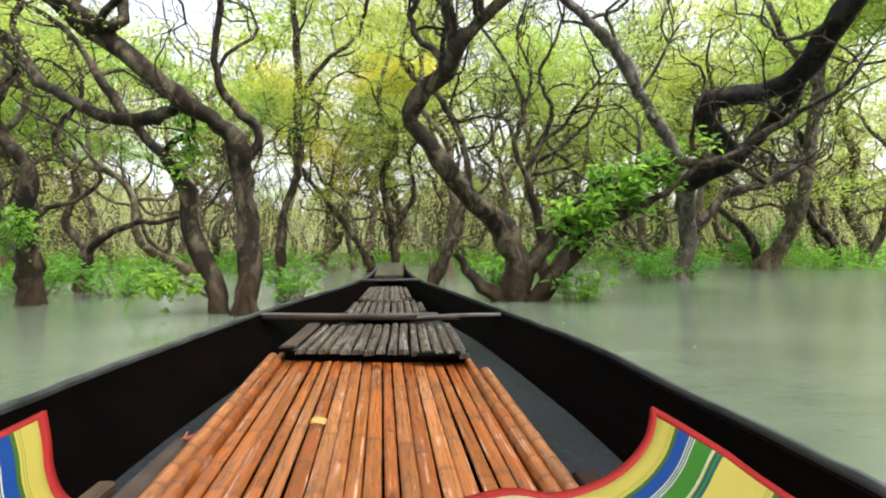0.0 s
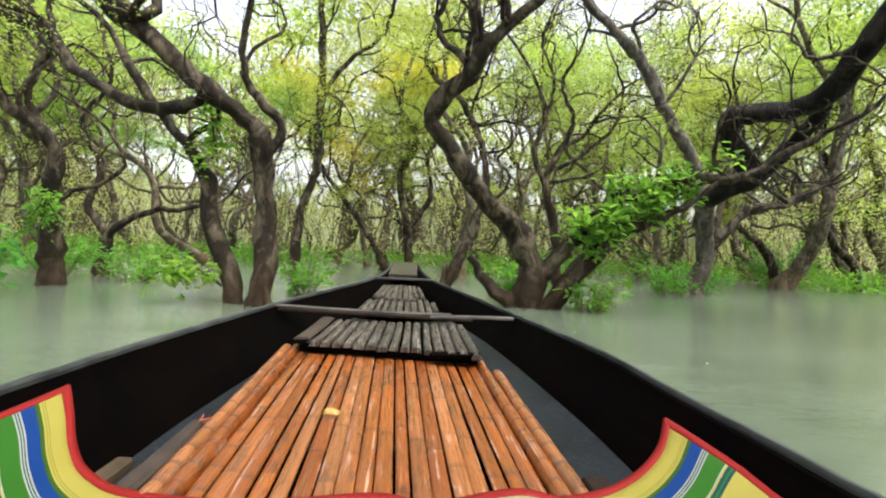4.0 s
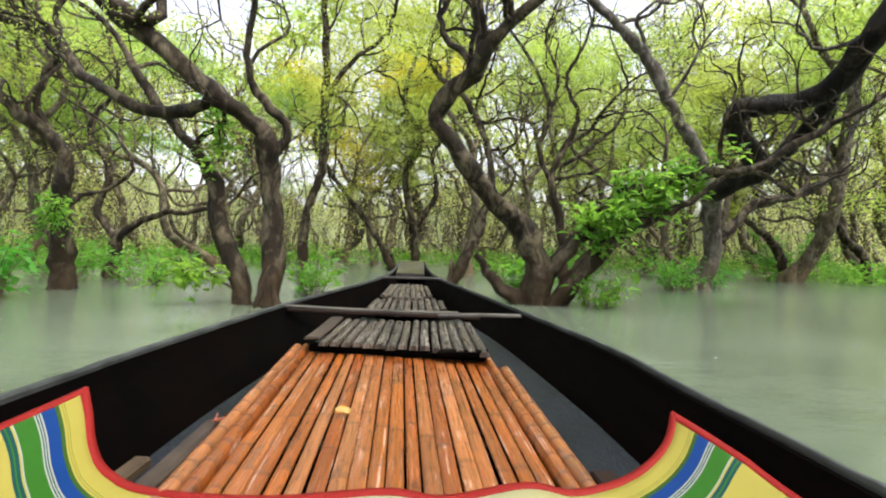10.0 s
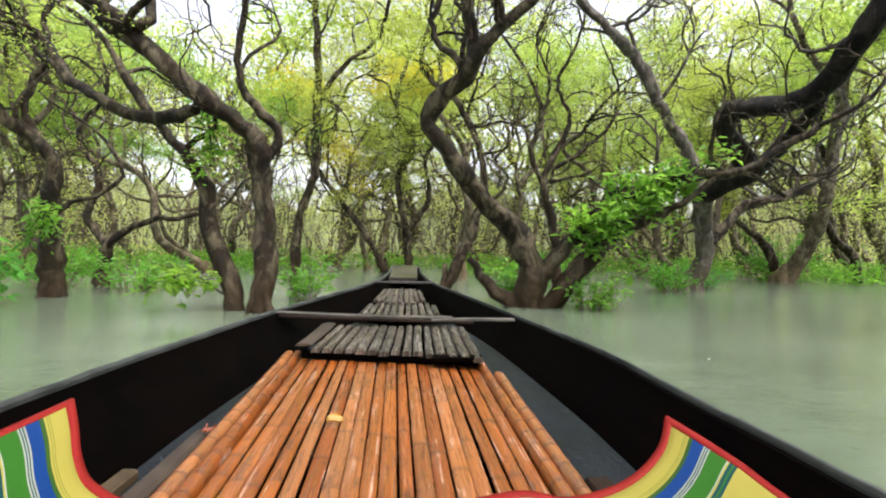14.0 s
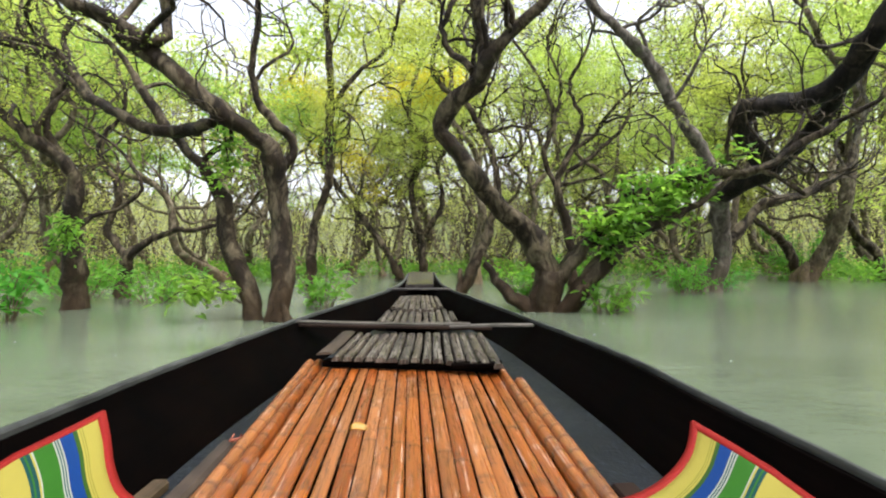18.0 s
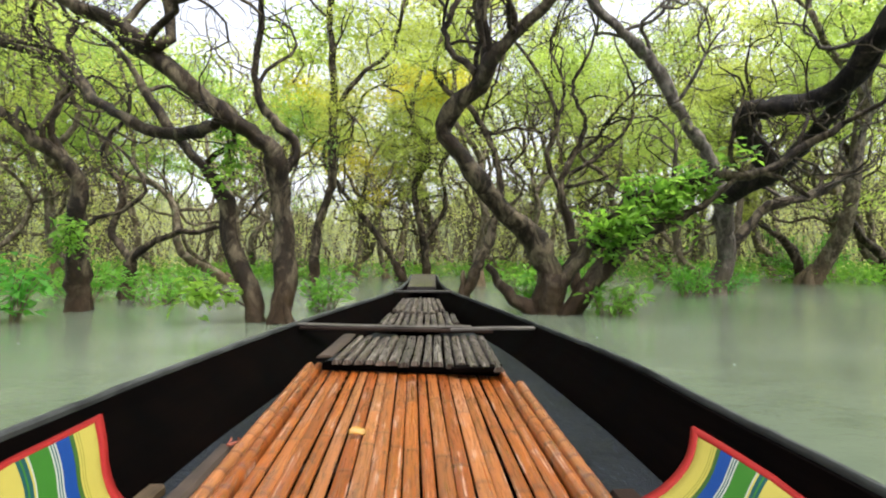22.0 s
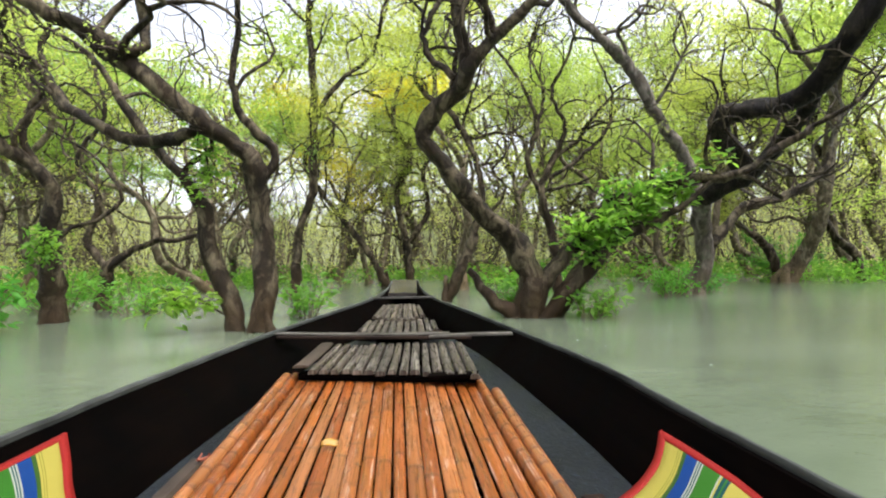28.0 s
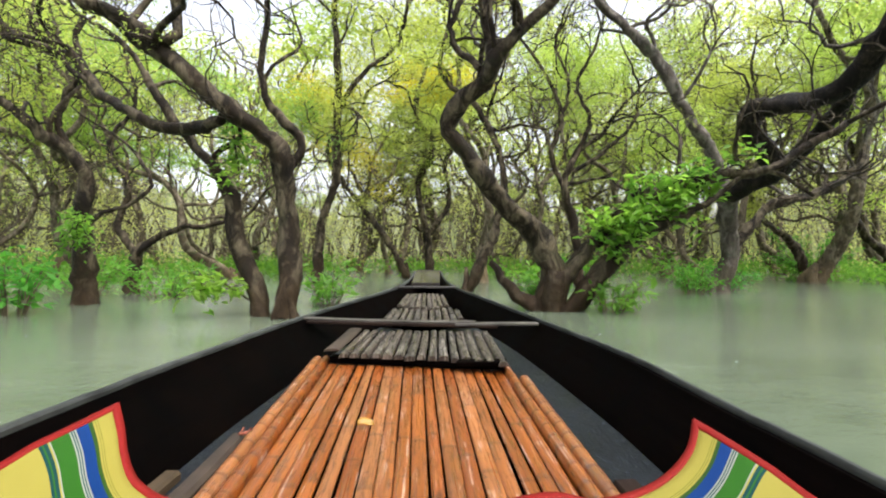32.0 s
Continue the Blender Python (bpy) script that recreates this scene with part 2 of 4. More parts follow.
WORN_GREY = worn_wood_material("rubbed_grey_wood", (0.016, 0.013, 0.010), (0.130, 0.118, 0.100), 0.35, 0.65, (3, 60, 60), 0.3)
BROWN_WOOD = worn_wood_material("wet_brown_wood", (0.009, 0.0048, 0.0032), (0.030, 0.017, 0.011), 0.5, 0.85, gloss=0.12)
WET_GREY = worn_wood_material("wet_pale_grey_wood", (0.035, 0.030, 0.026), (0.095, 0.085, 0.078), 0.10, 0.35)
PLAIN_SLAT = worn_wood_material("worn_brown_slat", (0.028, 0.020, 0.015), (0.095, 0.070, 0.050), 0.4, 0.75, gloss=0.2)
TAN_WOOD = worn_wood_material("rough_tan_wood", (0.045, 0.030, 0.016), (0.15, 0.105, 0.058), 0.5, 0.8, gloss=0.2)
BAMBOO = bamboo_material("orange_split_bamboo", [(0, (0.192, 0.046, 0.006)), (0.5, (0.242, 0.068, 0.009)), (1, (0.278, 0.106, 0.034))], 0.09, (0.050, 0.016, 0.007), (0.52, 0.34, 0.25), [(0.572, (0, 0, 0)), (0.635, (0.75, 0.75, 0.75))], 2.3)
BAMBOO_GREY = bamboo_material("weathered_dark_bamboo", [(0, (0.022, 0.016, 0.011)), (1, (0.062, 0.047, 0.033))], 0.25, (0.008, 0.006, 0.0045), (0.25, 0.225, 0.185), [(0.50, (0, 0, 0)), (0.62, (0.7, 0.7, 0.7))], 2.0)


# ---- building helpers ----
def mesh_of(name, verts, faces, material, smooth=True, crease=38):
    me = bpy.data.meshes.new(name)
    me.from_pydata([tuple(v) for v in verts], [], faces)
    me.materials.append(material)
    if smooth:
        me.polygons.foreach_set("use_smooth", [len(f) < 5 for f in faces])
    me.update()
    if crease:
        me.set_sharp_from_angle(angle=radians(crease))
    return me


def part(name, bm, material, parent, label=""):
    """Links a bmesh or mesh as one object under a thing or a part."""
    if isinstance(bm, bmesh.types.BMesh):
        me = bpy.data.meshes.new(name)
        bm.to_mesh(me)
        bm.free()
        me.materials.append(material)
    else:
        me = bm
    ob = new(name, me)
    if parent:
        ob.parent = parent
        ob.matrix_parent_inverse = parent.matrix_basis.inverted()
    if label:
        tagged(ob, label)
    return ob


def empty(name, place, label, category, group="", kind=""):
    ob = new(name)
    ob.empty_display_size = 0.1
    ob.matrix_basis = Matrix.Translation(place)
    return tagged(ob, label, category, group, kind)


HULL = pose(0, 0, EYE, 1.5)     # the boat rides slightly bow-up


def loft(rows, closed=False):
    """Verts and faces of a sheet through rows of points."""
    n = len(rows[0])
    verts = [p for r in rows for p in r]
    faces = []
    for i in range(len(rows) - 1):
        for j in range(n if closed else n - 1):
            k = (j + 1) % n
            faces.append((i * n + j, i * n + k, (i + 1) * n + k, (i + 1) * n + j))
    return verts, faces


def board(p0, p1, width, thick, up=Vector((0, 0, 1)), bend=0.0, seed=0):
    """A plank from p0 to p1 with softened edges and slightly uneven faces."""
    rng = random.Random(seed)
    p0, p1 = Vector(p0), Vector(p1)
    way = (p1 - p0).normalized()
    side = way.cross(up).normalized()
    top = side.cross(way)
    b = min(width, thick) * 0.22
    prof = [(-width / 2 + b, -thick / 2), (width / 2 - b, -thick / 2), (width / 2, -thick / 2 + b), (width / 2, thick / 2 - b),
            (width / 2 - b, thick / 2), (-width / 2 + b, thick / 2), (-width / 2, thick / 2 - b), (-width / 2, -thick / 2 + b)]
    rows, n = [], 10
    for i in range(n + 1):
        c = p0.lerp(p1, i / n) + top * (bend * math.sin(math.pi * i / n) + rng.uniform(-1, 1) * thick * 0.03)
        w = 1 + rng.uniform(-0.025, 0.025)
        rows.append([HULL @ (c + side * x * w + top * y) for x, y in prof])
    v, f = loft(rows, True)
    f += [tuple(range(7, -1, -1)), tuple(n * 8 + i for i in range(8))]
    return v, f


# ---- water, distance ----
def water_sheet():
    s = 700.0
    verts = [(-s, -s, 0), (s, -s, 0), (s, s, 0), (-s, s, 0)]
    ob = part("water", mesh_of("water", verts, [(0, 1, 2, 3)], WATER), None, None)
    tagged(ob, "calm silty green flood water with fine ripples", "water", kind="structure")


def far_backdrop():
    k = Nodes("distant_woods", 0.9)
    at = k.world_coords((1, 1, 0.35))
    stems = k.noise(k.world_coords((1, 1, 0.10)), 2.6, 6, 0.7, 0.5)
    wide = k.noise(at, 0.5, 4, 0.6)
    # the tones are pale because they carry the distance haze
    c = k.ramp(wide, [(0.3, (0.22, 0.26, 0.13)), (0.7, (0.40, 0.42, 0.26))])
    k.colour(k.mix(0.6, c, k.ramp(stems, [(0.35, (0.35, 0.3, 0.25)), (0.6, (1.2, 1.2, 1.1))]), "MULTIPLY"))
    rows, rng = [[], []], random.Random(4)
    n = 1500
    for i in range(n + 1):
        a = 2 * math.pi * i / n
        r = 52 + 2.5 * math.sin(5 * a) + 1.5 * math.sin(17 * a)
        top = 5.2 + 1.1 * math.sin(9 * a + 1) + 0.8 * math.sin(23 * a) + 1.6 * noise.fractal(Vector((r * math.cos(a) * 0.55, r * math.sin(a) * 0.55, 2)), 0.6, 2.2, 5) + rng.uniform(-0.35, 0.35)
        rows[0].append((r * math.cos(a), r * math.sin(a), -0.3))
        rows[1].append((r * math.cos(a), r * math.sin(a), top))
    v, f = loft(rows)
    tagged(part("backdrop", mesh_of("backdrop", v, f, k.m), None, None), "green distant woods paled with painted haze, closing the view", "woods", kind="structure")


water_sheet()
far_backdrop()


# ---- the boat ----
def hull_axis(y):
    return -0.055 + 0.0235 * y


STATIONS = [-2.9, -2.0, -1.0, 0.0, 0.6, 0.95, 1.3, 2.15, 2.9, 3.53, 4.0, 4.5]
HALF = [0.20, 0.45, 0.58, 0.635, 0.63, 0.615, 0.595, 0.497, 0.345, 0.205, 0.14, 0.115]
SHEER = [-0.20, -0.25, -0.275, -0.28, -0.283, -0.29, -0.30, -0.322, -0.318, -0.31, -0.292, -0.262]


def smooth_at(y, values):
    """Catmull-Rom through the stations."""
    xs = STATIONS
    i = max(0, min(len(xs) - 2, next((k for k in range(len(xs) - 1) if y <= xs[k + 1]), len(xs) - 2)))
    h = xs[i + 1] - xs[i]
    t = (y - xs[i]) / h

    def slope(k):
        a, b = max(0, k - 1), min(len(xs) - 1, k + 1)
        return (values[b] - values[a]) / (xs[b] - xs[a])
    m0, m1 = slope(i) * h, slope(i + 1) * h
    return ((2 * t**3 - 3 * t**2 + 1) * values[i] + (t**3 - 2 * t**2 + t) * m0 + (-2 * t**3 + 3 * t**2) * values[i + 1] + (t**3 - t**2) * m1)


def sheer_at(y, side):
    """The edge's height; the left strake stands a finger higher amidships, the right one sags aft."""
    return smooth_at(y, SHEER) + (0.013 * math.exp(-((y - 2.2) / 0.8) ** 2) if side < 0 else -0.017 / (1 + math.exp((y - 1.22) / 0.09)))


def build_boat():
    boat = empty("wooden_boat", (0, 1, 0), "long narrow black-tarred wooden boat floating on green water", "boat")
    ys = [-2.9 + 7.4 * i / 60 for i in range(61)]
    for side in (-1, 1):
        rows = []
        for y in ys:
            w, g = smooth_at(y, HALF), sheer_at(y, side)
            c = hull_axis(y)
            fl = max(0.02, w - (0.172 if side < 0 else 0.13) * min(1, max(0.75, 3.4 - y)))
            prof = [(w - 0.004, g - 0.012), (w - 0.020, g - 0.012), (w - 0.038, g - 0.045), (min(w - 0.085, fl + 0.06), g - 0.10), (fl, -0.47), (fl * 0.5, -0.485), (0, -0.49)]
            prof = [(0.0, -0.80)] + [(fl * 0.6, -0.78), (w - 0.09, -0.66), (w - 0.01, -0.45)] + prof
            if y > 3.9:
                lift = (y - 3.9) * 0.55
                prof = [(a, min(b + lift, g - 0.004) if b < g else b) for a, b in prof]
            rows.append([HULL @ Vector((c + side * a, y, b)) for a, b in prof])
        v, f = loft(rows)
        if side > 0:
            f = [q[::-1] for q in f]
        planking = part("hull_side", mesh_of("hull_side", v, f, TARRED), None, boat, "black tarred planking")
        # rail along the top edge, worn pale
        rows = []
        rng = random.Random(side + 5)
        for y in [-2.9 + 7.4 * i / 150 for i in range(151)]:
            w, g, c = smooth_at(y, HALF), sheer_at(y, side), hull_axis(y)
            j = rng.uniform(-0.0009, 0.0009)
            prof = [(-0.016, -0.014), (-0.016, -0.004), (-0.012, 0.0), (-0.003, 0.001), (0.002, -0.004), (0.003, -0.030)]
            rows.append([HULL @ Vector((c + side * (w + a * (0.6 if side > 0 else 1.0) + j), y, g + b + j * 0.8)) for a, b in prof])
        v, f = loft(rows, True)
        part("gunwale_rail", mesh_of("gunwale_rail", v, f, RAIL), None, planking, "worn dark rail with a pale rubbed edge")
        # wet stringer plank beside the mats
        rows = []
        for i in range(40):
            y = -1.2 + 3.9 * i / 39
            out = smooth_at(y, HALF) - (0.179 if side < 0 else 0.137)
            c = hull_axis(y)
            inn = out - (0.10 if side < 0 else 0.15)
            rows.append([HULL @ Vector((c + side * a, y, b)) for a, b in ((inn, -0.475), (inn, -0.455), (inn + 0.01, -0.450), (out - 0.012, -0.450), (out + 0.012, -0.443))])
        v, f = loft(rows)
        part("side_plank", mesh_of("side_plank", v, f, BILGE), None, boat, "wet slate-grey side plank")
    # floor ribs under the mats
    for n, y in enumerate([-1.0, -0.2, 0.5, 1.1, 1.7, 2.3, 2.9, 3.4]):
        w = smooth_at(y, HALF) - 0.17
        v, f = board((hull_axis(y) - w, y, -0.478), (hull_axis(y) + w, y, -0.478), 0.06, 0.05, seed=n)
        part("floor_rib", mesh_of("floor_rib", v, f, TARRED), None, boat)
    # two thwarts
    v, f = board((-0.497, 2.178, -0.318), (0.215, 2.150, -0.331), 0.046, 0.007, seed=3, bend=-0.004)
    part("thwart", mesh_of("thwart", v, f, WORN_GREY), None, boat, "weathered grey cross plank with pale rubbed patches")
    v, f = board((0.13, 2.130, -0.339), (0.468, 2.135, -0.336), 0.034, 0.011, seed=5, bend=0.002)
    part("thwart", mesh_of("thwart", v, f, WORN_GREY), None, boat, "short weathered cross plank lapped under the long one")
    v, f = board((-0.47, 2.150, -0.331), (0.30, 2.122, -0.347), 0.020, 0.012, seed=6)
    part("thwart_batten", mesh_of("thwart_batten", v, f, BROWN_WOOD), None, boat, "wet dark brown batten under the cross plank")
    v, f = board((-0.19, 3.54, -0.312), (0.235, 3.53, -0.312), 0.034, 0.014, seed=4)
    part("thwart", mesh_of("thwart", v, f, GREY_WOOD), None, boat, "weathered grey cross plank")
    # one broad bow deck board, rising to the stem
    v, f = board((hull_axis(3.85) - 0.008, 3.86, -0.318), (hull_axis(4.5), 4.52, -0.262), 0.205, 0.022, seed=20)
    part("deck_board", mesh_of("deck_board", v, f, WET_GREY), None, boat, "wet pale grey bow board")
    v, f = board((hull_axis(4.5) - 0.115, 4.53, -0.285), (hull_axis(4.5) + 0.115, 4.53, -0.285), 0.05, 0.05, seed=31)
    part("stem_block", mesh_of("stem_block", v, f, GREY_WOOD), None, boat, "grey wooden stem block")


def slat_mesh(p0, p1, width, height, seed, material, gap=(0.22, 0.34), curl=0.0, bulge=1.0):
    """A split bamboo slat with a rounded back, node rings and a slight bow."""
    rng = random.Random(seed)
    p0, p1 = Vector(p0), Vector(p1)
    length = (p1 - p0).length
    way = (p1 - p0).normalized()
    side = way.cross(Vector((0, 0, 1))).normalized()
    top = side.cross(way)
    nodes, s = [], rng.uniform(0.02, gap[1])
    while s < length:
        nodes.append(s)
        s += rng.uniform(*gap)
    marks = sorted(set([0, length] + [length * i / 14 for i in range(1, 14)] + [q + d for q in nodes for d in (-0.012, -0.004, 0.0, 0.004, 0.012) if 0 < q + d < length]))
    bow, lean = rng.uniform(-0.0012, 0.0012), rng.uniform(-0.05, 0.05)
    cols = [-0.5, -0.48, -0.36, -0.18, 0.0, 0.18, 0.36, 0.48, 0.5]
    rise = [-0.4, 0.2, 0.74, 0.94, 1.0, 0.94, 0.74, 0.2, -0.4]
    rows, uv = [], []
    for s in marks:
        near = min((abs(s - q) for q in nodes), default=1)
        k = 1 + bulge * (0.16 if near < 0.002 else (0.06 if near < 0.006 else (0.14 if near < 0.013 else 0)))
        w = width * (1 + 0.015 * math.sin(s * 9 + seed)) * (1 + (k - 1) * 0.12)
        c = p0 + way * s + side * (bow * math.sin(math.pi * s / length) * 2) + top * curl * (s / length - 0.5) ** 2
        rows.append([HULL @ (c + side * x * w + top * (h * height * k + lean * x * w)) for x, h in zip(cols, rise)])
        uv.append([(x * width, s) for x in cols])
    v, f = loft(rows)
    n = len(cols)
    last = len(rows) - 1
    f += [tuple(range(n - 1, -1, -1)), tuple(last * n + i for i in range(n))]
    me = mesh_of("slat", v, f, material)
    flat = [c for r in uv for c in r]
    pieces = [rng.choice((rng.uniform(0.82, 1.18), rng.uniform(0.9, 1.10), rng.uniform(0.66, 1.25))) for _ in range(len(nodes) + 1)]
    tone = me.attributes.new("tone", "FLOAT", "POINT")
    tone.data.foreach_set("value", [pieces[sum(1 for q in nodes if q < s)] * rng.uniform(0.94, 1.06) for s in marks for _ in cols])
    dark_ring = me.attributes.new("ring", "FLOAT", "POINT")
    dark_ring.data.foreach_set("value", [(0.45 if min((abs(s - q) for q in nodes), default=1) < 0.0045 else 0.0) for s in marks for _ in cols])
    layer = me.uv_layers.new(name="UVMap")
    for loop in me.loops:
        layer.data[loop.index].uv = flat[loop.vertex_index]
    return me


def build_mats():
    rng = random.Random(11)
    # orange mat
    mat = empty("bamboo_mat", (0, 1.0, 0.2), "wet orange split-bamboo floor mat laid along the boat", "mat")
    n = 22
    for i in range(n):
        slip = rng.uniform(-0.0022, 0.0022)
        a0, a1 = -0.345 + 0.655 * (i + 0.5) / n + slip, -0.372 + 0.675 * (i + 0.5) / n - slip
        far = 1.78 - 0.10 * i / n + rng.uniform(-0.015, 0.015)
        if i == n - 1:
            far = 1.505
        wide = 0.665 / n * rng.uniform(0.84, 0.985) * (0.90 if i in (5, 12, 17) else 1)
        rim = i in (0, 1, n - 1, n - 2)
        me = slat_mesh((a0, -0.5, -0.402), (a1, far, -0.402 + rng.uniform(-0.002, 0.002)), wide, 0.015 if rim else 0.0045, 100 + i, BAMBOO, (0.055, 0.095) if i < 3 or i > 19 else (0.20, 0.40), bulge=1.0)
        part("slat", me, None, mat)
    for y in (0.1, 1.0, 1.62):
        v, f = board((-0.35, y, -0.417), (0.27, y, -0.417), 0.03, 0.014, seed=int(y * 10))
        part("batten", mesh_of("batten", v, f, BROWN_WOOD), None, mat)
    # dark mat, its near end lying over the orange one
    mat = empty("bamboo_mat", (0, 1.9, 0.25), "short weathered dark bamboo mat overlapping the orange one", "mat")
    n = 15
    for i in range(n):
        t = (i + 0.5) / n
        a0, a1 = -0.275 + 0.53 * t, -0.245 + 0.51 * t
        near = 1.70 - 0.135 * t + rng.uniform(-0.02, 0.02)
        me = slat_mesh((a0, near, -0.368), (a1, 2.13 + rng.uniform(-0.02, 0.02), -0.372), 0.54 / n * rng.uniform(0.68, 0.93), 0.011, 200 + i, BAMBOO_GREY)
        part("slat", me, None, mat)
    me = slat_mesh((-0.296, 1.695, -0.352), (-0.268, 2.085, -0.350), 0.052, 0.006, 230, PLAIN_SLAT)
    part("slat", me, None, mat, "loose brown flat slat")
    v, f = board((-0.30, 1.73, -0.385), (0.255, 1.62, -0.385), 0.05, 0.020, seed=8)
    part("batten", mesh_of("batten", v, f, TARRED), None, mat, "dark batten under the near end")
    v, f = board((0.10, 1.60, -0.372), (0.250, 1.580, -0.366), 0.045, 0.016, seed=9)
    part("batten", mesh_of("batten", v, f, TARRED), None, mat, "charred-black short batten end")
    # forward mat
    mat = empty("bamboo_mat", (0, 3.0, 0.25), "tapering weathered grey bamboo mat in the bow", "mat")
    for n, half0, half1, near, far, z in ((11, 0.205, 0.185, 2.44, 2.98, -0.390), (9, 0.150, 0.122, 2.84, 3.52, -0.370)):
        for i in range(n):
            t = 2 * (i + 0.5) / n - 1
            y0, y1 = near + 0.16 * abs(t) ** 2 + rng.uniform(-0.03, 0.03), far - 0.10 * abs(t) ** 3 + rng.uniform(-0.05, 0.03)
            x0, x1 = 0.005 + half0 * t, 0.018 + half1 * t
            me = slat_mesh((x0, y0, z), (x1, y1, z + 0.008), 1.9 * half0 / n * rng.uniform(0.72, 0.95), 0.012, 260 + i + int(near * 100), BAMBOO_GREY)
            part("slat", me, None, mat)
    v, f = board((-0.20, 2.62, -0.40), (0.22, 2.60, -0.40), 0.04, 0.02, seed=12)
    part("batten", mesh_of("batten", v, f, BROWN_WOOD), None, mat)


def build_loose_wood():
    v, f = board((-0.478, 0.2, -0.408), (-0.448, 0.93, -0.415), 0.030, 0.022, seed=41)
    tagged(part("timber_strip", mesh_of("timber_strip", v, f, TAN_WOOD), None, None), "rough tan timber strip lying beside the mat", "timber")
    v, f = board((-0.408, 0.2, -0.410), (-0.388, 1.10, -0.416), 0.036, 0.03, seed=42)
    tagged(part("timber_strip", mesh_of("timber_strip", v, f, PLAIN_SLAT), None, None), "wet brown timber strip lying beside the mat", "timber")
    v, f = board((0.378, 0.2, -0.425), (0.354, 0.91, -0.432), 0.045, 0.02, seed=43)
    tagged(part("timber_strip", mesh_of("timber_strip", v, f, BROWN_WOOD), None, None), "dark brown timber strip along the mat edge", "timber")
    v, f = board((0.450, 0.2, -0.412), (0.424, 0.88, -0.434), 0.035, 0.02, seed=44)
    tagged(part("timber_strip", mesh_of("timber_strip", v, f, BROWN_WOOD), None, None), "dark brown timber strip along the hull", "timber")


def fallen_leaf():
    k = Nodes("yellow_leaf", 0.45)
    k.colour(k.ramp(k.noise(k.coords("Object"), 90, 3), [(0.3, (0.26, 0.125, 0.008)), (0.7, (0.36, 0.21, 0.014))]))
    rows = []
    for i in range(9):
        t = i / 8
        w = 0.0095 * math.sin(math.pi * min(1, t * 0.96 + 0.03)) ** 0.7
        rows.append([HULL @ Vector((-0.145 + 0.034 * t, 1.107 + 0.010 * t + w * s, -0.389 + 0.006 * s * s + 0.004 * s + 0.003 * math.sin(5 * t))) for s in (-1, -0.5, 0, 0.5, 1)])
    v, f = loft(rows)
    ob = part("fallen_leaf", mesh_of("fallen_leaf", v, f, k.m), None, None)
    ob.modifiers.new("thick", "SOLIDIFY").thickness = 0.0006
    tagged(ob, "small curled yellow leaf lying on the bamboo", "leaf")
    k = Nodes("red_twine", 0.7)
    k.colour(k.ramp(k.noise(k.coords("Object"), 200, 2), [(0.3, (0.12, 0.02, 0.008)), (0.7, (0.24, 0.06, 0.025))]))
    rng, verts, faces = random.Random(3), [], []
    for s in range(3):
        pts = [Vector((-0.375 + 0.005 * s * rng.uniform(0.5, 1), 1.075 + rng.uniform(-0.005, 0.005), -0.395 + 0.004 * j * rng.uniform(0.2, 1))) + Vector((0.004 * j * rng.uniform(-1, 1), 0.005 * j * rng.uniform(-1, 1), 0)) for j in range(4)]
        ring = []
        for p in pts:
            ring.append([HULL @ (p + Vector((0.002 * math.cos(a), 0.002 * math.sin(a) * 0.5, 0.002 * math.sin(a)))) for a in (0, 1.57, 3.14, 4.71)])
        v, f = loft(ring, True)
        faces += [tuple(q + len(verts) for q in g) for g in f]
        verts += v
    tagged(part("twine_knot", mesh_of("twine_knot", verts, faces, k.m), None, None), "frayed red twine knot at the mat edge", "twine")


def spline(points, n):
    """n + 1 places along a Catmull-Rom curve; points of any dimension."""
    pts = [np.array(p, float) for p in points]
    pts = [2 * pts[0] - pts[1]] + pts + [2 * pts[-1] - pts[-2]]
    m = len(pts) - 3
    out = []
    for i in range(n + 1):
        s = min(m - 1e-6, m * i / n)
        j = int(s)
        t = s - j
        a, b, c, d = pts[j:j + 4]
        out.append(0.5 * (2 * b + (c - a) * t + (2 * a - 5 * b + 4 * c - d) * t * t + (3 * b - a - 3 * c + d) * t**3))
    return out


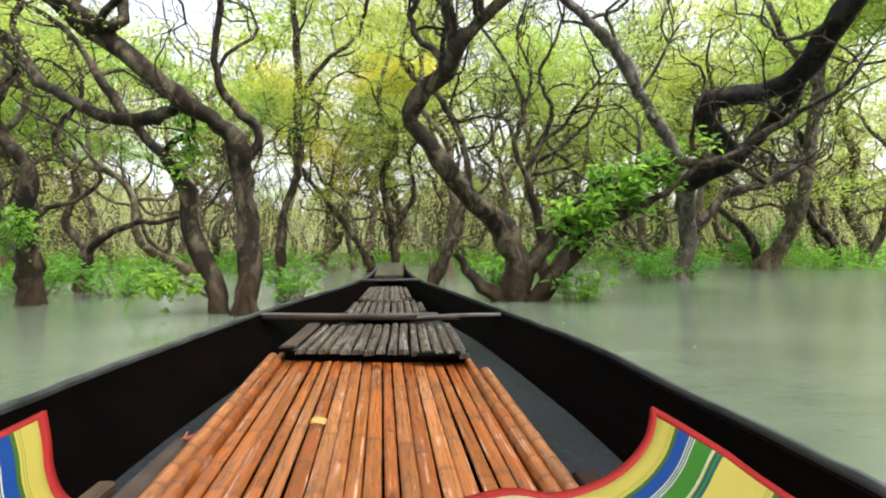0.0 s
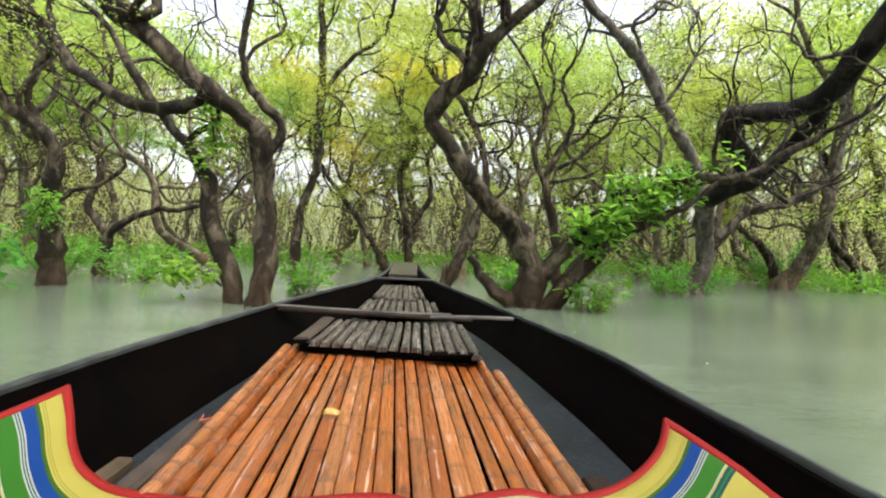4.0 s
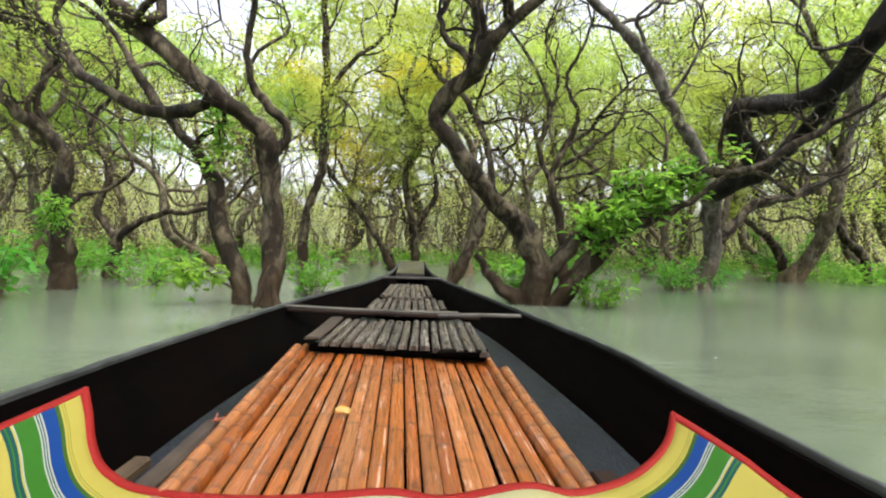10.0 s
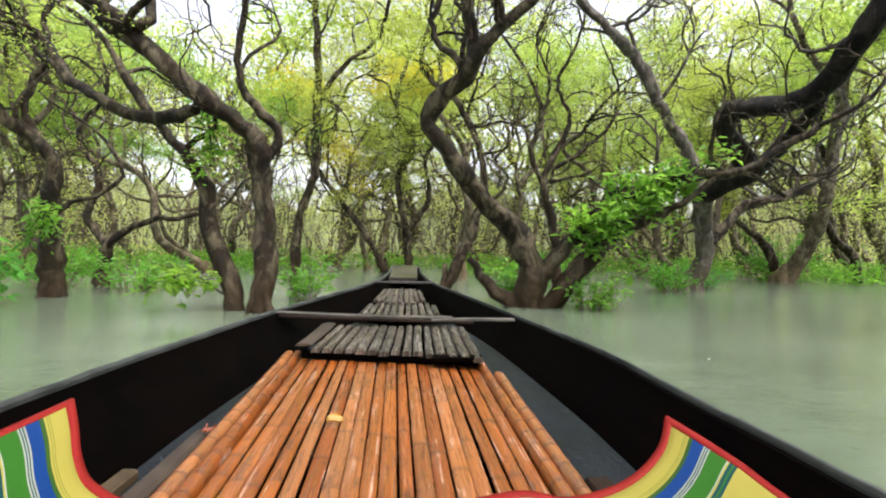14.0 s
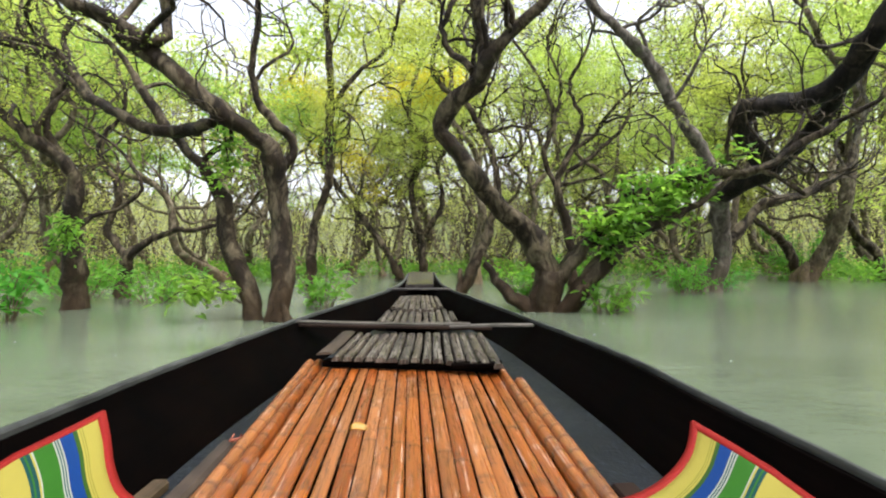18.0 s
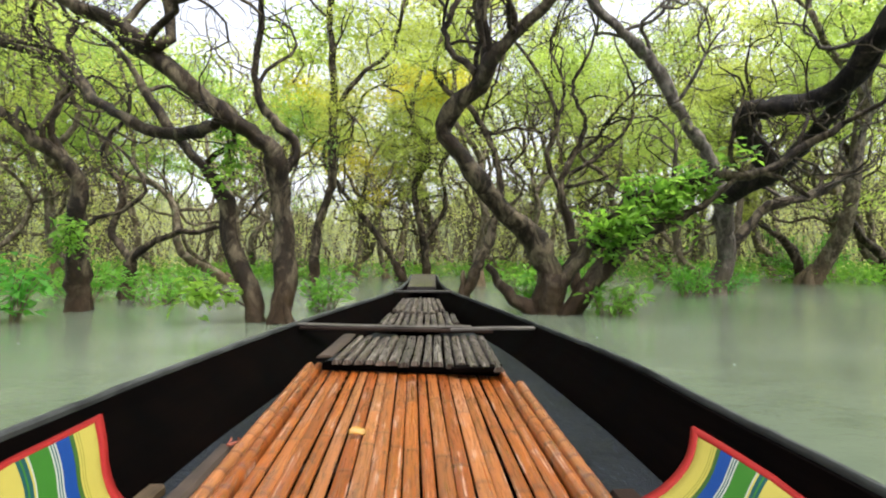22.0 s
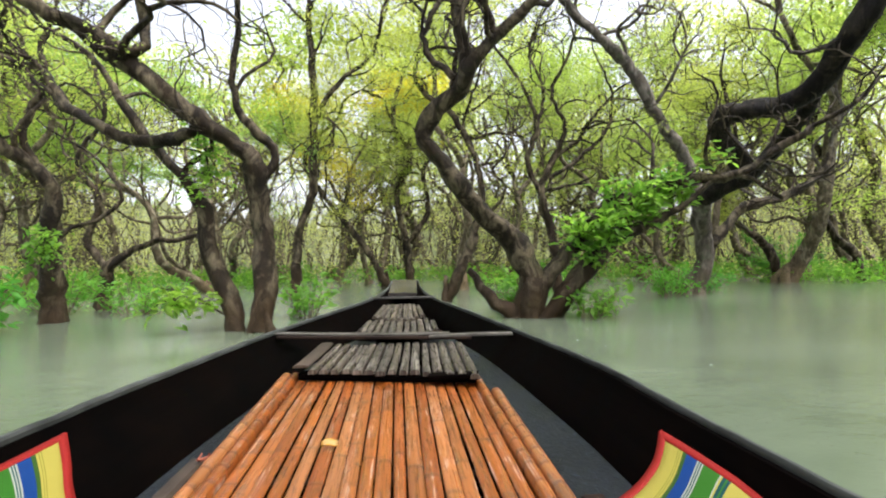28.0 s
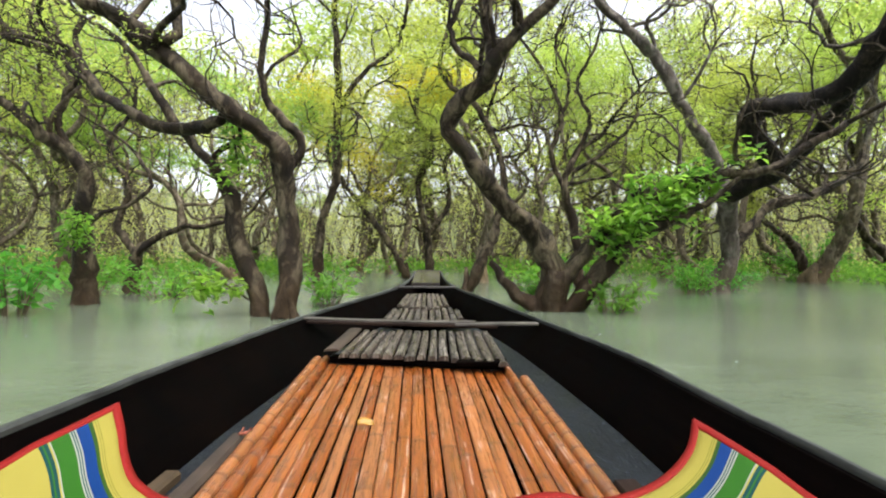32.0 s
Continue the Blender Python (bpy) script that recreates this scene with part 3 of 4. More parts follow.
def build_cloth():
    cloth = empty("striped_cloth", (0, 0.4, 0.22), "striped yellow, blue and green cloth with a red hem", "cloth")
    edge = spline([(-0.578, 0.995, -0.313), (-0.534, 0.93, -0.335), (-0.499, 0.875, -0.36), (-0.471, 0.845, -0.383), (-0.436, 0.82, -0.394), (-0.383, 0.786, -0.396),
                   (-0.29, 0.752, -0.391), (-0.171, 0.738, -0.388), (-0.023, 0.742, -0.380), (0.058, 0.734, -0.387), (0.175, 0.746, -0.374), (0.244, 0.748, -0.386),
                   (0.308, 0.768, -0.386), (0.361, 0.799, -0.384), (0.407, 0.833, -0.376), (0.447, 0.870, -0.363), (0.472, 0.902, -0.350), (0.494, 0.937, -0.333)], 110)
    k = Nodes("striped_cotton", 0.62)
    uv = k.coords("UV")
    split = k.node("SeparateXYZ")
    k.link(uv, split.inputs[0])
    yellow, blue, green, white, teal, olive = (0.255, 0.222, 0.040), (0.0012, 0.026, 0.125), (0.018, 0.090, 0.006), (0.23, 0.245, 0.205), (0.002, 0.038, 0.038), (0.125, 0.125, 0.012)
    cycle = k.t.nodes.new("ShaderNodeMath")
    cycle.operation = "FRACT"
    scale = k.t.nodes.new("ShaderNodeMath")
    scale.operation = "DIVIDE"
    scale.inputs[1].default_value = 0.208
    k.link(split.outputs[1], scale.inputs[0])
    k.link(scale.outputs[0], cycle.inputs[0])
    c = k.ramp(cycle.outputs[0], [(0.0, yellow), (0.236, olive), (0.243, yellow), (0.258, olive), (0.266, yellow), (0.290, (0.022, 0.060, 0.006)), (0.335, blue), (0.455, white), (0.472, teal), (0.482, white), (0.494, teal), (0.504, white), (0.522, green),
                                  (0.69, white), (0.70, yellow), (0.715, teal), (0.75, green), (0.765, teal), (0.79, yellow)], True)
    weave = k.noise(k.coords("UV", (900, 900, 1)), 1.0, 2)
    worn = k.noise(k.coords("UV", (9, 9, 1)), 1.0, 4)
    c = k.mix(0.35, c, k.ramp(weave, [(0.3, (0.7, 0.7, 0.7)), (0.7, (1.15, 1.15, 1.15))]), "MULTIPLY")
    # washed-out wet sheen across the middle, mixed into the stripe colours
    middle = k.t.nodes.new("ShaderNodeMath")
    middle.operation = "PINGPONG"
    middle.inputs[1].default_value = 0.5
    k.link(split.outputs[0], middle.inputs[0])
    c = k.mix(k.ramp(middle.outputs[0], [(0.30, (0, 0, 0)), (0.46, (0.55, 0.55, 0.55))]), c, (0.30, 0.32, 0.26))
    k.colour(k.mix(0.25, c, k.ramp(worn, [(0.3, (0.75, 0.75, 0.72)), (0.7, (1.1, 1.1, 1.1))]), "MULTIPLY"))
    k.b.inputs["Specular IOR Level"].default_value = 0.12
    k.bump(weave, 0.3, 0.001)
    rows, uvs = [], []
    steps = 40
    for j in range(steps + 1):
        v = 1.35 * j / steps
        row, ur = [], []
        for i, p in enumerate(edge):
            u = i / 110
            out = (abs(u - 0.5) * 2) ** 6
            sgn = -1 if u < 0.5 else 1
            x = p[0] + sgn * out * min(0.035, 0.20 * v)
            sag = 0.004 * math.sin(9 * u + 7 * v) * min(1, v * 6) + 0.003 * math.sin(31 * u + 3) * min(1, v * 4)
            z = p[2] - out * min(0.02, 0.09 * v) + sag + 0.004
            row.append(HULL @ Vector((x, p[1] * (1 if out < 0.01 else 1) - v, z)))
            ur.append((u, v))
        rows.append(row)
        uvs += ur
    v, f = loft(rows)
    me = mesh_of("sheet", v, f, k.m)
    layer = me.uv_layers.new(name="UVMap")
    for loop in me.loops:
        layer.data[loop.index].uv = uvs[loop.vertex_index]
    ob = part("sheet", me, None, cloth)
    ob.modifiers.new("thick", "SOLIDIFY").thickness = 0.003
    # folded red hem round the three edges that show
    h = Nodes("red_hem", 0.6)
    hn = h.noise(h.coords("Object"), 400, 2)
    h.colour(h.ramp(hn, [(0.3, (0.165, 0.008, 0.006)), (0.7, (0.225, 0.013, 0.010))]))
    h.bump(hn, 0.3, 0.001)
    h.b.inputs["Specular IOR Level"].default_value = 0.12
    wide, n = 0.0155, len(rows[0])

    def ribbon(line, inner, name):
        rws, last = [], len(line) - 1
        for k, (a, b) in enumerate(zip(line, inner)):
            d = (b - a).normalized()
            along = line[min(k + 1, last)] - line[max(k - 1, 0)]
            up = along.cross(d).normalized()
            if up.z < 0:
                up = -up
            rws.append([a - d * 0.004 - up * 0.004, a - d * 0.005 + up * 0.004, a + d * wide * 0.5 + up * 0.0055, a + d * wide + up * 0.004, a + d * wide - up * 0.002])
        vv, ff = loft(rws)
        part(name, mesh_of(name, vv, ff, h.m, True, 0), None, ob, "bright red folded hem")
    ribbon(rows[0], rows[1], "front_hem")
    ribbon([r[0] for r in rows], [r[3] for r in rows], "side_hem")
    ribbon([r[-1] for r in rows], [r[-4] for r in rows], "side_hem")


build_boat()
build_mats()
build_loose_wood()
fallen_leaf()
build_cloth()


# ---- trees ----
class Tree:
    """Collects the wood and the leaf places of one tree."""

    def __init__(self, seed):
        self.rng = random.Random(seed)
        self.leafy, self.split = 1.0, 99
        self.twig_verts, self.twig_faces = [], []
        self.verts, self.faces, self.leaves, self.cuts = [], [], [], []

    def tube(self, pts, radii, twig=False):
        """A knobbly tube through the places, for the thick wood or the twigs."""
        rng = self.rng
        verts, faces = (self.twig_verts, self.twig_faces) if twig else (self.verts, self.faces)
        big = max(radii)
        sides = 14 if big > 0.07 else 8 if big > 0.05 else 5 if big > 0.015 else 3
        base = len(verts)
        ref = Vector((0.3, 0.9, 0.2))
        phase = rng.uniform(0, 9)
        for i, (p, r) in enumerate(zip(pts, radii)):
            d = (pts[min(i + 1, len(pts) - 1)] - pts[max(i - 1, 0)]).normalized()
            ref = (ref - d * ref.dot(d)).normalized()
            side = d.cross(ref)
            for k in range(sides):
                a = 2 * math.pi * k / sides
                lump = 1 + 0.12 * math.sin(2 * a + phase + i * 0.35) + 0.08 * math.sin(3 * a - i * 0.6) + rng.uniform(-0.05, 0.05)
                verts.append(p + (ref * math.cos(a) + side * math.sin(a)) * (r * lump))
        n = len(pts)
        for i in range(n - 1):
            for k in range(sides):
                q = (k + 1) % sides
                faces.append((base + i * sides + k, base + i * sides + q, base + (i + 1) * sides + q, base + (i + 1) * sides + k))
        faces.append(tuple(base + (n - 1) * sides + k for k in range(sides)))

    def limb(self, knots, step=0.11, wobble=0.02):
        """A thick limb through knots of x, y, z, radius; returns its places and radii."""
        length = sum((Vector(a[:3]) - Vector(b[:3])).length for a, b in zip(knots, knots[1:]))
        n = max(4, int(length / step))
        pts, radii = [], []
        for i, q in enumerate(spline(knots, n)):
            w = wobble if 0 < i < n else 0
            pts.append(Vector(q[:3]) + Vector([self.rng.uniform(-w, w) for _ in range(3)]))
            burl = 0.16 * math.exp(-(((i * step) % 0.83 - 0.4) / 0.09) ** 2) if q[3] > 0.05 else 0.0
            radii.append(max(0.006, q[3]) * (1 + burl + 0.05 * math.sin(i * 0.9 + length) + self.rng.uniform(-0.025, 0.03)))
        self.tube(pts, radii)
        return pts, radii

    def grow(self, p, d, r, length, level, fine=1.0):
        """A sinuous limb that forks into ever finer ones; the last carry flat pads of leaves."""
        rng = self.rng
        if level == self.split:
            self.cuts.append((len(self.verts), len(self.faces), "limb"))
        n = max(3, int(length / ((0.11 + 0.02 * level) * fine)))
        h = length / n
        wave, swing = rng.uniform(0.75, 1.25) * (0.55 + 0.2 * level), rng.uniform(0.42, 0.78) * (0.6 if level > 2 else 1.0)
        one = d.orthogonal().normalized()
        two = d.cross(one)
        a, b, tilt = rng.uniform(0, 6.28), rng.uniform(0, 6.28), rng.uniform(0.3, 1.0)
        pts, radii, p = [p.copy()], [r], p.copy()
        for i in range(n):
            s = 6.283 * (i + 0.5) * h / wave
            turn = (one * math.sin(s + a) + two * math.sin(s * 0.8 + b) * tilt) * (swing * 6.283 / wave * h)
            d = (d + turn + Vector((0, 0, (0.30 if d.z < 0.25 else 0.06) * h * 3))).normalized()
            p = p + d * h
            pts.append(p.copy())
            radii.append(r * (1 - 0.34 * (i + 1) / n))
        self.tube(pts, radii, level < self.split)
        if level == 0:
            if rng.random() < self.leafy:
                self.leaves += [(pts[-1], d), (pts[n // 2], d)]
            return
        for k in range(rng.choice((2, 2, 3)) if level > 1 else 2):
            out = Vector((rng.uniform(-1, 1), rng.uniform(-1, 1), rng.uniform(-0.25, 0.45)))
            go = (d * 0.75 + out * (0.85 if k else 0.45)).normalized()
            self.grow(p, go, max(0.006, radii[-1] * (0.92 if k == 0 else 0.72)), length * rng.uniform(0.62, 0.85), level - 1, fine)
        for k in range(1 if rng.random() < 0.75 else 2):
            i = rng.randrange(n // 3, n)
            out = Vector((rng.uniform(-1, 1), rng.uniform(-1, 1), rng.uniform(-0.1, 0.5))).normalized()
            low = max(0, level - rng.choice((1, 2)))
            self.grow(pts[i], out, max(0.006, radii[i] * 0.5), length * rng.uniform(0.45, 0.7), low, fine)

    def dress(self, pts, radii, start, count, low=1.5):
        """Side branches along a limb, from the share start on."""
        rng = self.rng
        for k in range(count):
            i = int((len(pts) - 2) * (start + (1 - start) * (k + rng.random()) / count)) + 1
            if pts[i].z < low:
                continue
            side = Vector([rng.uniform(-1, 1) for _ in range(3)]) + Vector((0, 0, 0.6))
            self.grow(pts[i], side.normalized(), min(0.034, radii[i] * 0.55), rng.uniform(0.55, 0.95), 2)

    def wood(self, name, material):
        return mesh_of(name, self.verts, self.faces, material, True, 0)


def leaf_mesh(name, anchors, per, size, material, seed, spread=0.16, flat=0.55, squash=0.75):
    """Many small folded leaflets round the given places."""
    rng = np.random.default_rng(seed)
    at = np.array([list(a) for a in anchors], float).repeat(per, 0)
    n = len(at)
    at += rng.normal(0, spread, (n, 3)) * (1, 1, squash)
    way = rng.normal(0, 1, (n, 3)) * (1, 1, flat)
    way /= np.linalg.norm(way, axis=1)[:, None]
    up = rng.normal(0, 0.40, (n, 3)) + (0, 0, 1)
    side = np.cross(way, up)
    side /= np.linalg.norm(side, axis=1)[:, None] + 1e-9
    up = np.cross(side, way)
    ln = size * rng.uniform(0.65, 1.3, (n, 1))
    wd = ln * rng.uniform(0.36, 0.5, (n, 1)) * 0.5
    base, tip = at, at + way * ln - up * ln * 0.12
    mid = at + way * ln * 0.45
    left, right = mid + side * wd + up * wd * 0.3, mid - side * wd + up * wd * 0.3
    verts = np.stack([base, left, tip, right], 1).reshape(-1, 3)
    me = bpy.data.meshes.new(name)
    me.vertices.add(4 * n)
    me.vertices.foreach_set("co", verts.astype(np.float32).ravel())
    k = np.arange(n)[:, None] * 4
    loops = np.concatenate([k + [0, 1, 2], k + [0, 2, 3]], 1).ravel()
    me.loops.add(6 * n)
    me.loops.foreach_set("vertex_index", loops.astype(np.int32))
    me.polygons.add(2 * n)
    me.polygons.foreach_set("loop_start", np.arange(0, 6 * n, 3, dtype=np.int32))
    me.materials.append(material)
    me.update(calc_edges=True)
    me.validate()
    return me


def finish_tree(tree, base, label, group, leaf, per, size, seed, bark=BARK, spread=0.16, name="tree", gaps=-0.08, squash=0.75, boughs=None):
    top = empty(name, base, label, "tree", group)
    trunk = None
    for k, (v0, f0, kind) in enumerate(tree.cuts):
        v1, f1 = tree.cuts[k + 1][:2] if k + 1 < len(tree.cuts) else (len(tree.verts), len(tree.faces))
        faces = [tuple(q - v0 for q in f) for f in tree.faces[f0:f1]]
        wood = part(kind, mesh_of(kind, tree.verts[v0:v1], faces, (boughs or {}).get(k, bark), True, 0), None, top if kind == "trunk" else trunk)
        trunk = wood if kind == "trunk" else trunk
    if tree.twig_verts:
        tagged(part("branchwork", mesh_of("branchwork", tree.twig_verts, tree.twig_faces, bark, True, 0), None, top), kind="stuff")
    if tree.leaves:
        # leaves gather in tufts with open gaps between them
        tufts = [a[0] for a in tree.leaves if noise.noise(a[0] * 0.62 + Vector((seed * 3.7, 0, 0))) > gaps]
        part("crown", leaf_mesh("crown", tufts, per, size, leaf, seed, spread, 0.55, squash), None, top)
    return top


def known_tree(limbs, seed, label, dress, leaf, per=40, size=0.040, low=1.2, girth=0.74, leafy=0.12, bark=None, boughs=None):
    """A tree with limbs of given courses; dress: for each limb the start and number of its side branches; boughs: the bark of limbs that differ."""
    tree = Tree(seed)
    tree.leafy = leafy
    tree.cuts.append((0, 0, "trunk"))
    # buttress flare at the water
    x, y, z, r = limbs[0][0]
    r *= girth
    for k in range(4):
        a = tree.rng.uniform(0, 6.28)
        tree.limb([(x + math.cos(a) * r * 1.5, y + math.sin(a) * r * 1.5, -0.15, r * 0.45), (x + math.cos(a) * r * 0.8, y + math.sin(a) * r * 0.8, 0.08, r * 0.4), (x, y, 0.4, r * 0.3)], 0.08, 0.01)
    for k, (knots, (start, count)) in enumerate(zip(limbs, dress)):
        knots = [(*q[:3], q[3] * girth) for q in knots]
        if k:
            tree.cuts.append((len(tree.verts), len(tree.faces), "limb"))
        pts, radii = tree.limb(knots)
        tree.dress(pts, radii, start, count, low)
        if radii[-1] < 0.09 and count:
            tree.grow(pts[-1], (pts[-1] - pts[-3]).normalized(), radii[-1] * 0.95, 0.9, 3)
    return finish_tree(tree, (x, y, 0), label, "trees of the flooded wood", leaf, per, size, seed, bark or BARK, 0.17, gaps=-0.05, squash=0.35, boughs=boughs)


FORKED = []
FORKED.append([(1.40, 5.70, -0.07, 0.210), (1.41, 5.70, 0.17, 0.190), (1.46, 5.70, 0.42, 0.180)])
FORKED.append([(1.47, 5.70, 0.35, 0.170), (1.31, 5.70, 0.72, 0.140), (1.04, 5.60, 0.99, 0.120), (0.70, 5.50, 1.27, 0.110), (0.43, 5.40, 1.66, 0.110), (0.27, 5.40, 1.93, 0.110), (0.42, 5.30, 2.15, 0.100), (0.63, 5.20, 2.35, 0.090), (0.76, 5.10, 2.59, 0.080), (1.02, 5.00, 2.83, 0.070), (1.32, 4.90, 3.09, 0.060), (1.63, 4.80, 3.41, 0.040)])
FORKED.append([(0.61, 5.20, 2.32, 0.070), (0.69, 5.20, 2.66, 0.060), (0.62, 5.20, 2.99, 0.055), (0.69, 5.20, 3.50, 0.040)])
FORKED.append([(0.56, 5.25, 2.45, 0.050), (0.33, 5.30, 2.69, 0.040), (0.28, 5.30, 2.91, 0.040), (0.42, 5.30, 3.20, 0.030)])
FORKED.append([(1.53, 5.70, 0.35, 0.130), (1.74, 5.70, 0.60, 0.100), (2.01, 5.65, 0.87, 0.085), (2.27, 5.60, 1.19, 0.080), (2.66, 5.50, 1.29, 0.075), (3.10, 5.40, 1.44, 0.070), (3.58, 5.30, 1.48, 0.060), (3.88, 5.20, 1.69, 0.050), (4.22, 5.10, 1.93, 0.040)])
FORKED.append([(1.54, 5.60, -0.07, 0.130), (1.74, 5.60, 0.21, 0.120), (2.02, 5.60, 0.53, 0.110), (2.29, 5.50, 0.85, 0.095), (2.67, 5.40, 0.98, 0.065), (2.98, 5.30, 1.18, 0.040)])
FORKED.append([(1.34, 5.70, 0.00, 0.120), (1.09, 5.70, 0.11, 0.080), (0.92, 5.80, 0.29, 0.060), (0.77, 5.90, 0.52, 0.040)])
PAIRED = []
PAIRED.append([(-1.28, 5.00, -0.01, 0.117), (-1.25, 5.05, 0.34, 0.107), (-1.25, 5.10, 0.71, 0.103), (-1.28, 5.10, 1.08, 0.103), (-1.32, 5.10, 1.45, 0.113), (-1.38, 5.05, 1.64, 0.112), (-1.56, 5.00, 1.78, 0.101), (-1.78, 4.90, 1.94, 0.093), (-2.02, 4.80, 2.12, 0.092), (-2.26, 4.70, 2.33, 0.090), (-2.41, 4.60, 2.48, 0.102), (-2.60, 4.50, 2.58, 0.076), (-2.84, 4.40, 2.69, 0.070), (-3.07, 4.30, 2.83, 0.055)])
PAIRED.append([(-1.51, 5.15, -0.05, 0.109), (-1.60, 5.20, 0.22, 0.099), (-1.74, 5.25, 0.60, 0.095), (-1.84, 5.30, 0.96, 0.090), (-1.93, 5.30, 1.29, 0.079), (-2.15, 5.35, 1.55, 0.062), (-2.41, 5.40, 1.83, 0.057), (-2.61, 5.40, 2.13, 0.051), (-2.77, 5.40, 2.40, 0.040)])
PAIRED.append([(-1.77, 4.95, 1.92, 0.068), (-2.00, 5.10, 1.82, 0.065), (-2.35, 5.30, 1.82, 0.067), (-2.74, 5.50, 1.91, 0.070), (-3.04, 5.60, 2.08, 0.065), (-3.34, 5.70, 2.23, 0.066), (-3.53, 5.80, 2.43, 0.061), (-3.72, 5.90, 2.67, 0.062), (-4.08, 6.00, 2.83, 0.057), (-4.46, 6.00, 2.93, 0.051), (-4.86, 6.00, 3.14, 0.038)])
PAIRED.append([(-1.27, 5.10, 1.40, 0.059), (-1.14, 5.10, 1.60, 0.049), (-1.26, 5.10, 1.81, 0.049), (-1.45, 5.10, 2.02, 0.046), (-1.54, 5.10, 2.31, 0.043), (-1.51, 5.10, 2.62, 0.038), (-1.47, 5.10, 2.99, 0.032), (-1.57, 5.10, 3.42, 0.022)])
PAIRED.append([(-2.36, 4.60, 2.43, 0.058), (-2.17, 4.65, 2.44, 0.054), (-2.12, 4.70, 2.66, 0.050), (-2.19, 4.70, 2.93, 0.040), (-2.16, 4.70, 3.22, 0.025)])
LEANING = []
LEANING.append([(-3.84, 6.30, -0.01, 0.170), (-3.89, 6.30, 0.34, 0.150), (-3.88, 6.30, 0.73, 0.130), (-3.92, 6.30, 1.05, 0.120), (-3.88, 6.30, 1.43, 0.120), (-3.97, 6.20, 1.70, 0.100), (-4.20, 6.10, 1.90, 0.085), (-4.39, 6.00, 2.09, 0.070), (-4.80, 6.00, 2.41, 0.050)])
LEANING.append([(-3.99, 6.20, 1.72, 0.070), (-4.12, 6.20, 2.05, 0.060), (-4.13, 6.30, 2.39, 0.055), (-3.95, 6.30, 2.72, 0.050), (-4.01, 6.30, 3.10, 0.040), (-3.83, 6.30, 3.62, 0.030)])
LEANING.append([(-3.88, 6.30, 0.92, 0.060), (-3.75, 6.40, 1.06, 0.045), (-3.49, 6.50, 1.16, 0.040), (-3.23, 6.50, 1.40, 0.030), (-3.48, 6.60, 1.82, 0.025)])
LOW_ARM = []
LOW_ARM.append([(-4.26, 8.00, 0.01, 0.140), (-4.19, 8.00, 0.52, 0.110), (-3.99, 8.00, 0.76, 0.085), (-3.57, 8.00, 0.97, 0.060), (-3.09, 8.00, 1.01, 0.045), (-2.61, 8.00, 1.14, 0.030)])
LOW_ARM.append([(-4.17, 8.00, 0.56, 0.090), (-4.45, 8.00, 1.01, 0.070), (-4.29, 8.00, 1.58, 0.060), (-4.61, 8.00, 2.15, 0.050), (-4.22, 8.00, 2.81, 0.040), (-4.38, 8.00, 3.55, 0.030)])
GREY_STEM = []       # one pale trunk; its silhouette-dark zigzag bough comes back towards the boat
GREY_STEM.append([(4.87, 8.60, -0.06, 0.200), (5.05, 8.50, 0.58, 0.153), (4.89, 8.30, 1.15, 0.141), (4.74, 8.00, 1.61, 0.136)])
GREY_STEM.append([(4.83, 8.20, 1.41, 0.113), (4.57, 8.20, 2.22, 0.104), (4.20, 8.10, 2.68, 0.103), (3.70, 8.00, 3.48, 0.093), (3.34, 8.00, 3.91, 0.085), (2.77, 8.00, 4.42, 0.076), (2.37, 8.00, 5.01, 0.059)])
GREY_STEM.append([(4.74, 8.00, 1.52, 0.136), (4.88, 7.60, 1.70, 0.129), (4.95, 7.20, 1.75, 0.137), (4.67, 7.00, 2.01, 0.126), (4.29, 6.80, 2.25, 0.130), (4.26, 6.60, 2.48, 0.126), (4.45, 6.40, 2.47, 0.129), (4.63, 6.10, 2.44, 0.129), (4.82, 5.80, 2.55, 0.135), (4.88, 5.50, 2.85, 0.128), (4.90, 5.20, 3.08, 0.127), (5.07, 5.00, 3.54, 0.122), (5.06, 4.90, 4.15, 0.093)])
GREY_STEM.append([(4.95, 7.20, 1.75, 0.114), (5.07, 6.80, 2.05, 0.101), (5.03, 6.30, 2.30, 0.093), (4.93, 5.90, 2.52, 0.075)])
GREY_STEM.append([(5.05, 8.50, 0.69, 0.108), (5.46, 8.50, 1.16, 0.090), (5.85, 8.50, 1.49, 0.081), (6.61, 8.60, 1.65, 0.073), (7.40, 8.70, 2.15, 0.065), (7.59, 8.80, 2.56, 0.047)])
SLENDER = []
SLENDER.append([(-2.03, 10.50, 0.12, 0.140), (-1.98, 10.50, 0.82, 0.110), (-1.92, 10.50, 1.31, 0.100), (-1.69, 10.50, 1.92, 0.100), (-1.63, 10.40, 2.78, 0.100), (-1.59, 10.30, 3.41, 0.090), (-1.61, 10.20, 4.35, 0.080), (-1.67, 10.20, 5.42, 0.070), (-1.56, 10.20, 6.40, 0.040)])
SLENDER.append([(-1.59, 10.30, 3.41, 0.070), (-1.13, 10.20, 4.04, 0.060), (-0.49, 10.20, 4.59, 0.050), (-0.27, 10.00, 5.37, 0.040)])
BEHIND_FORK = []
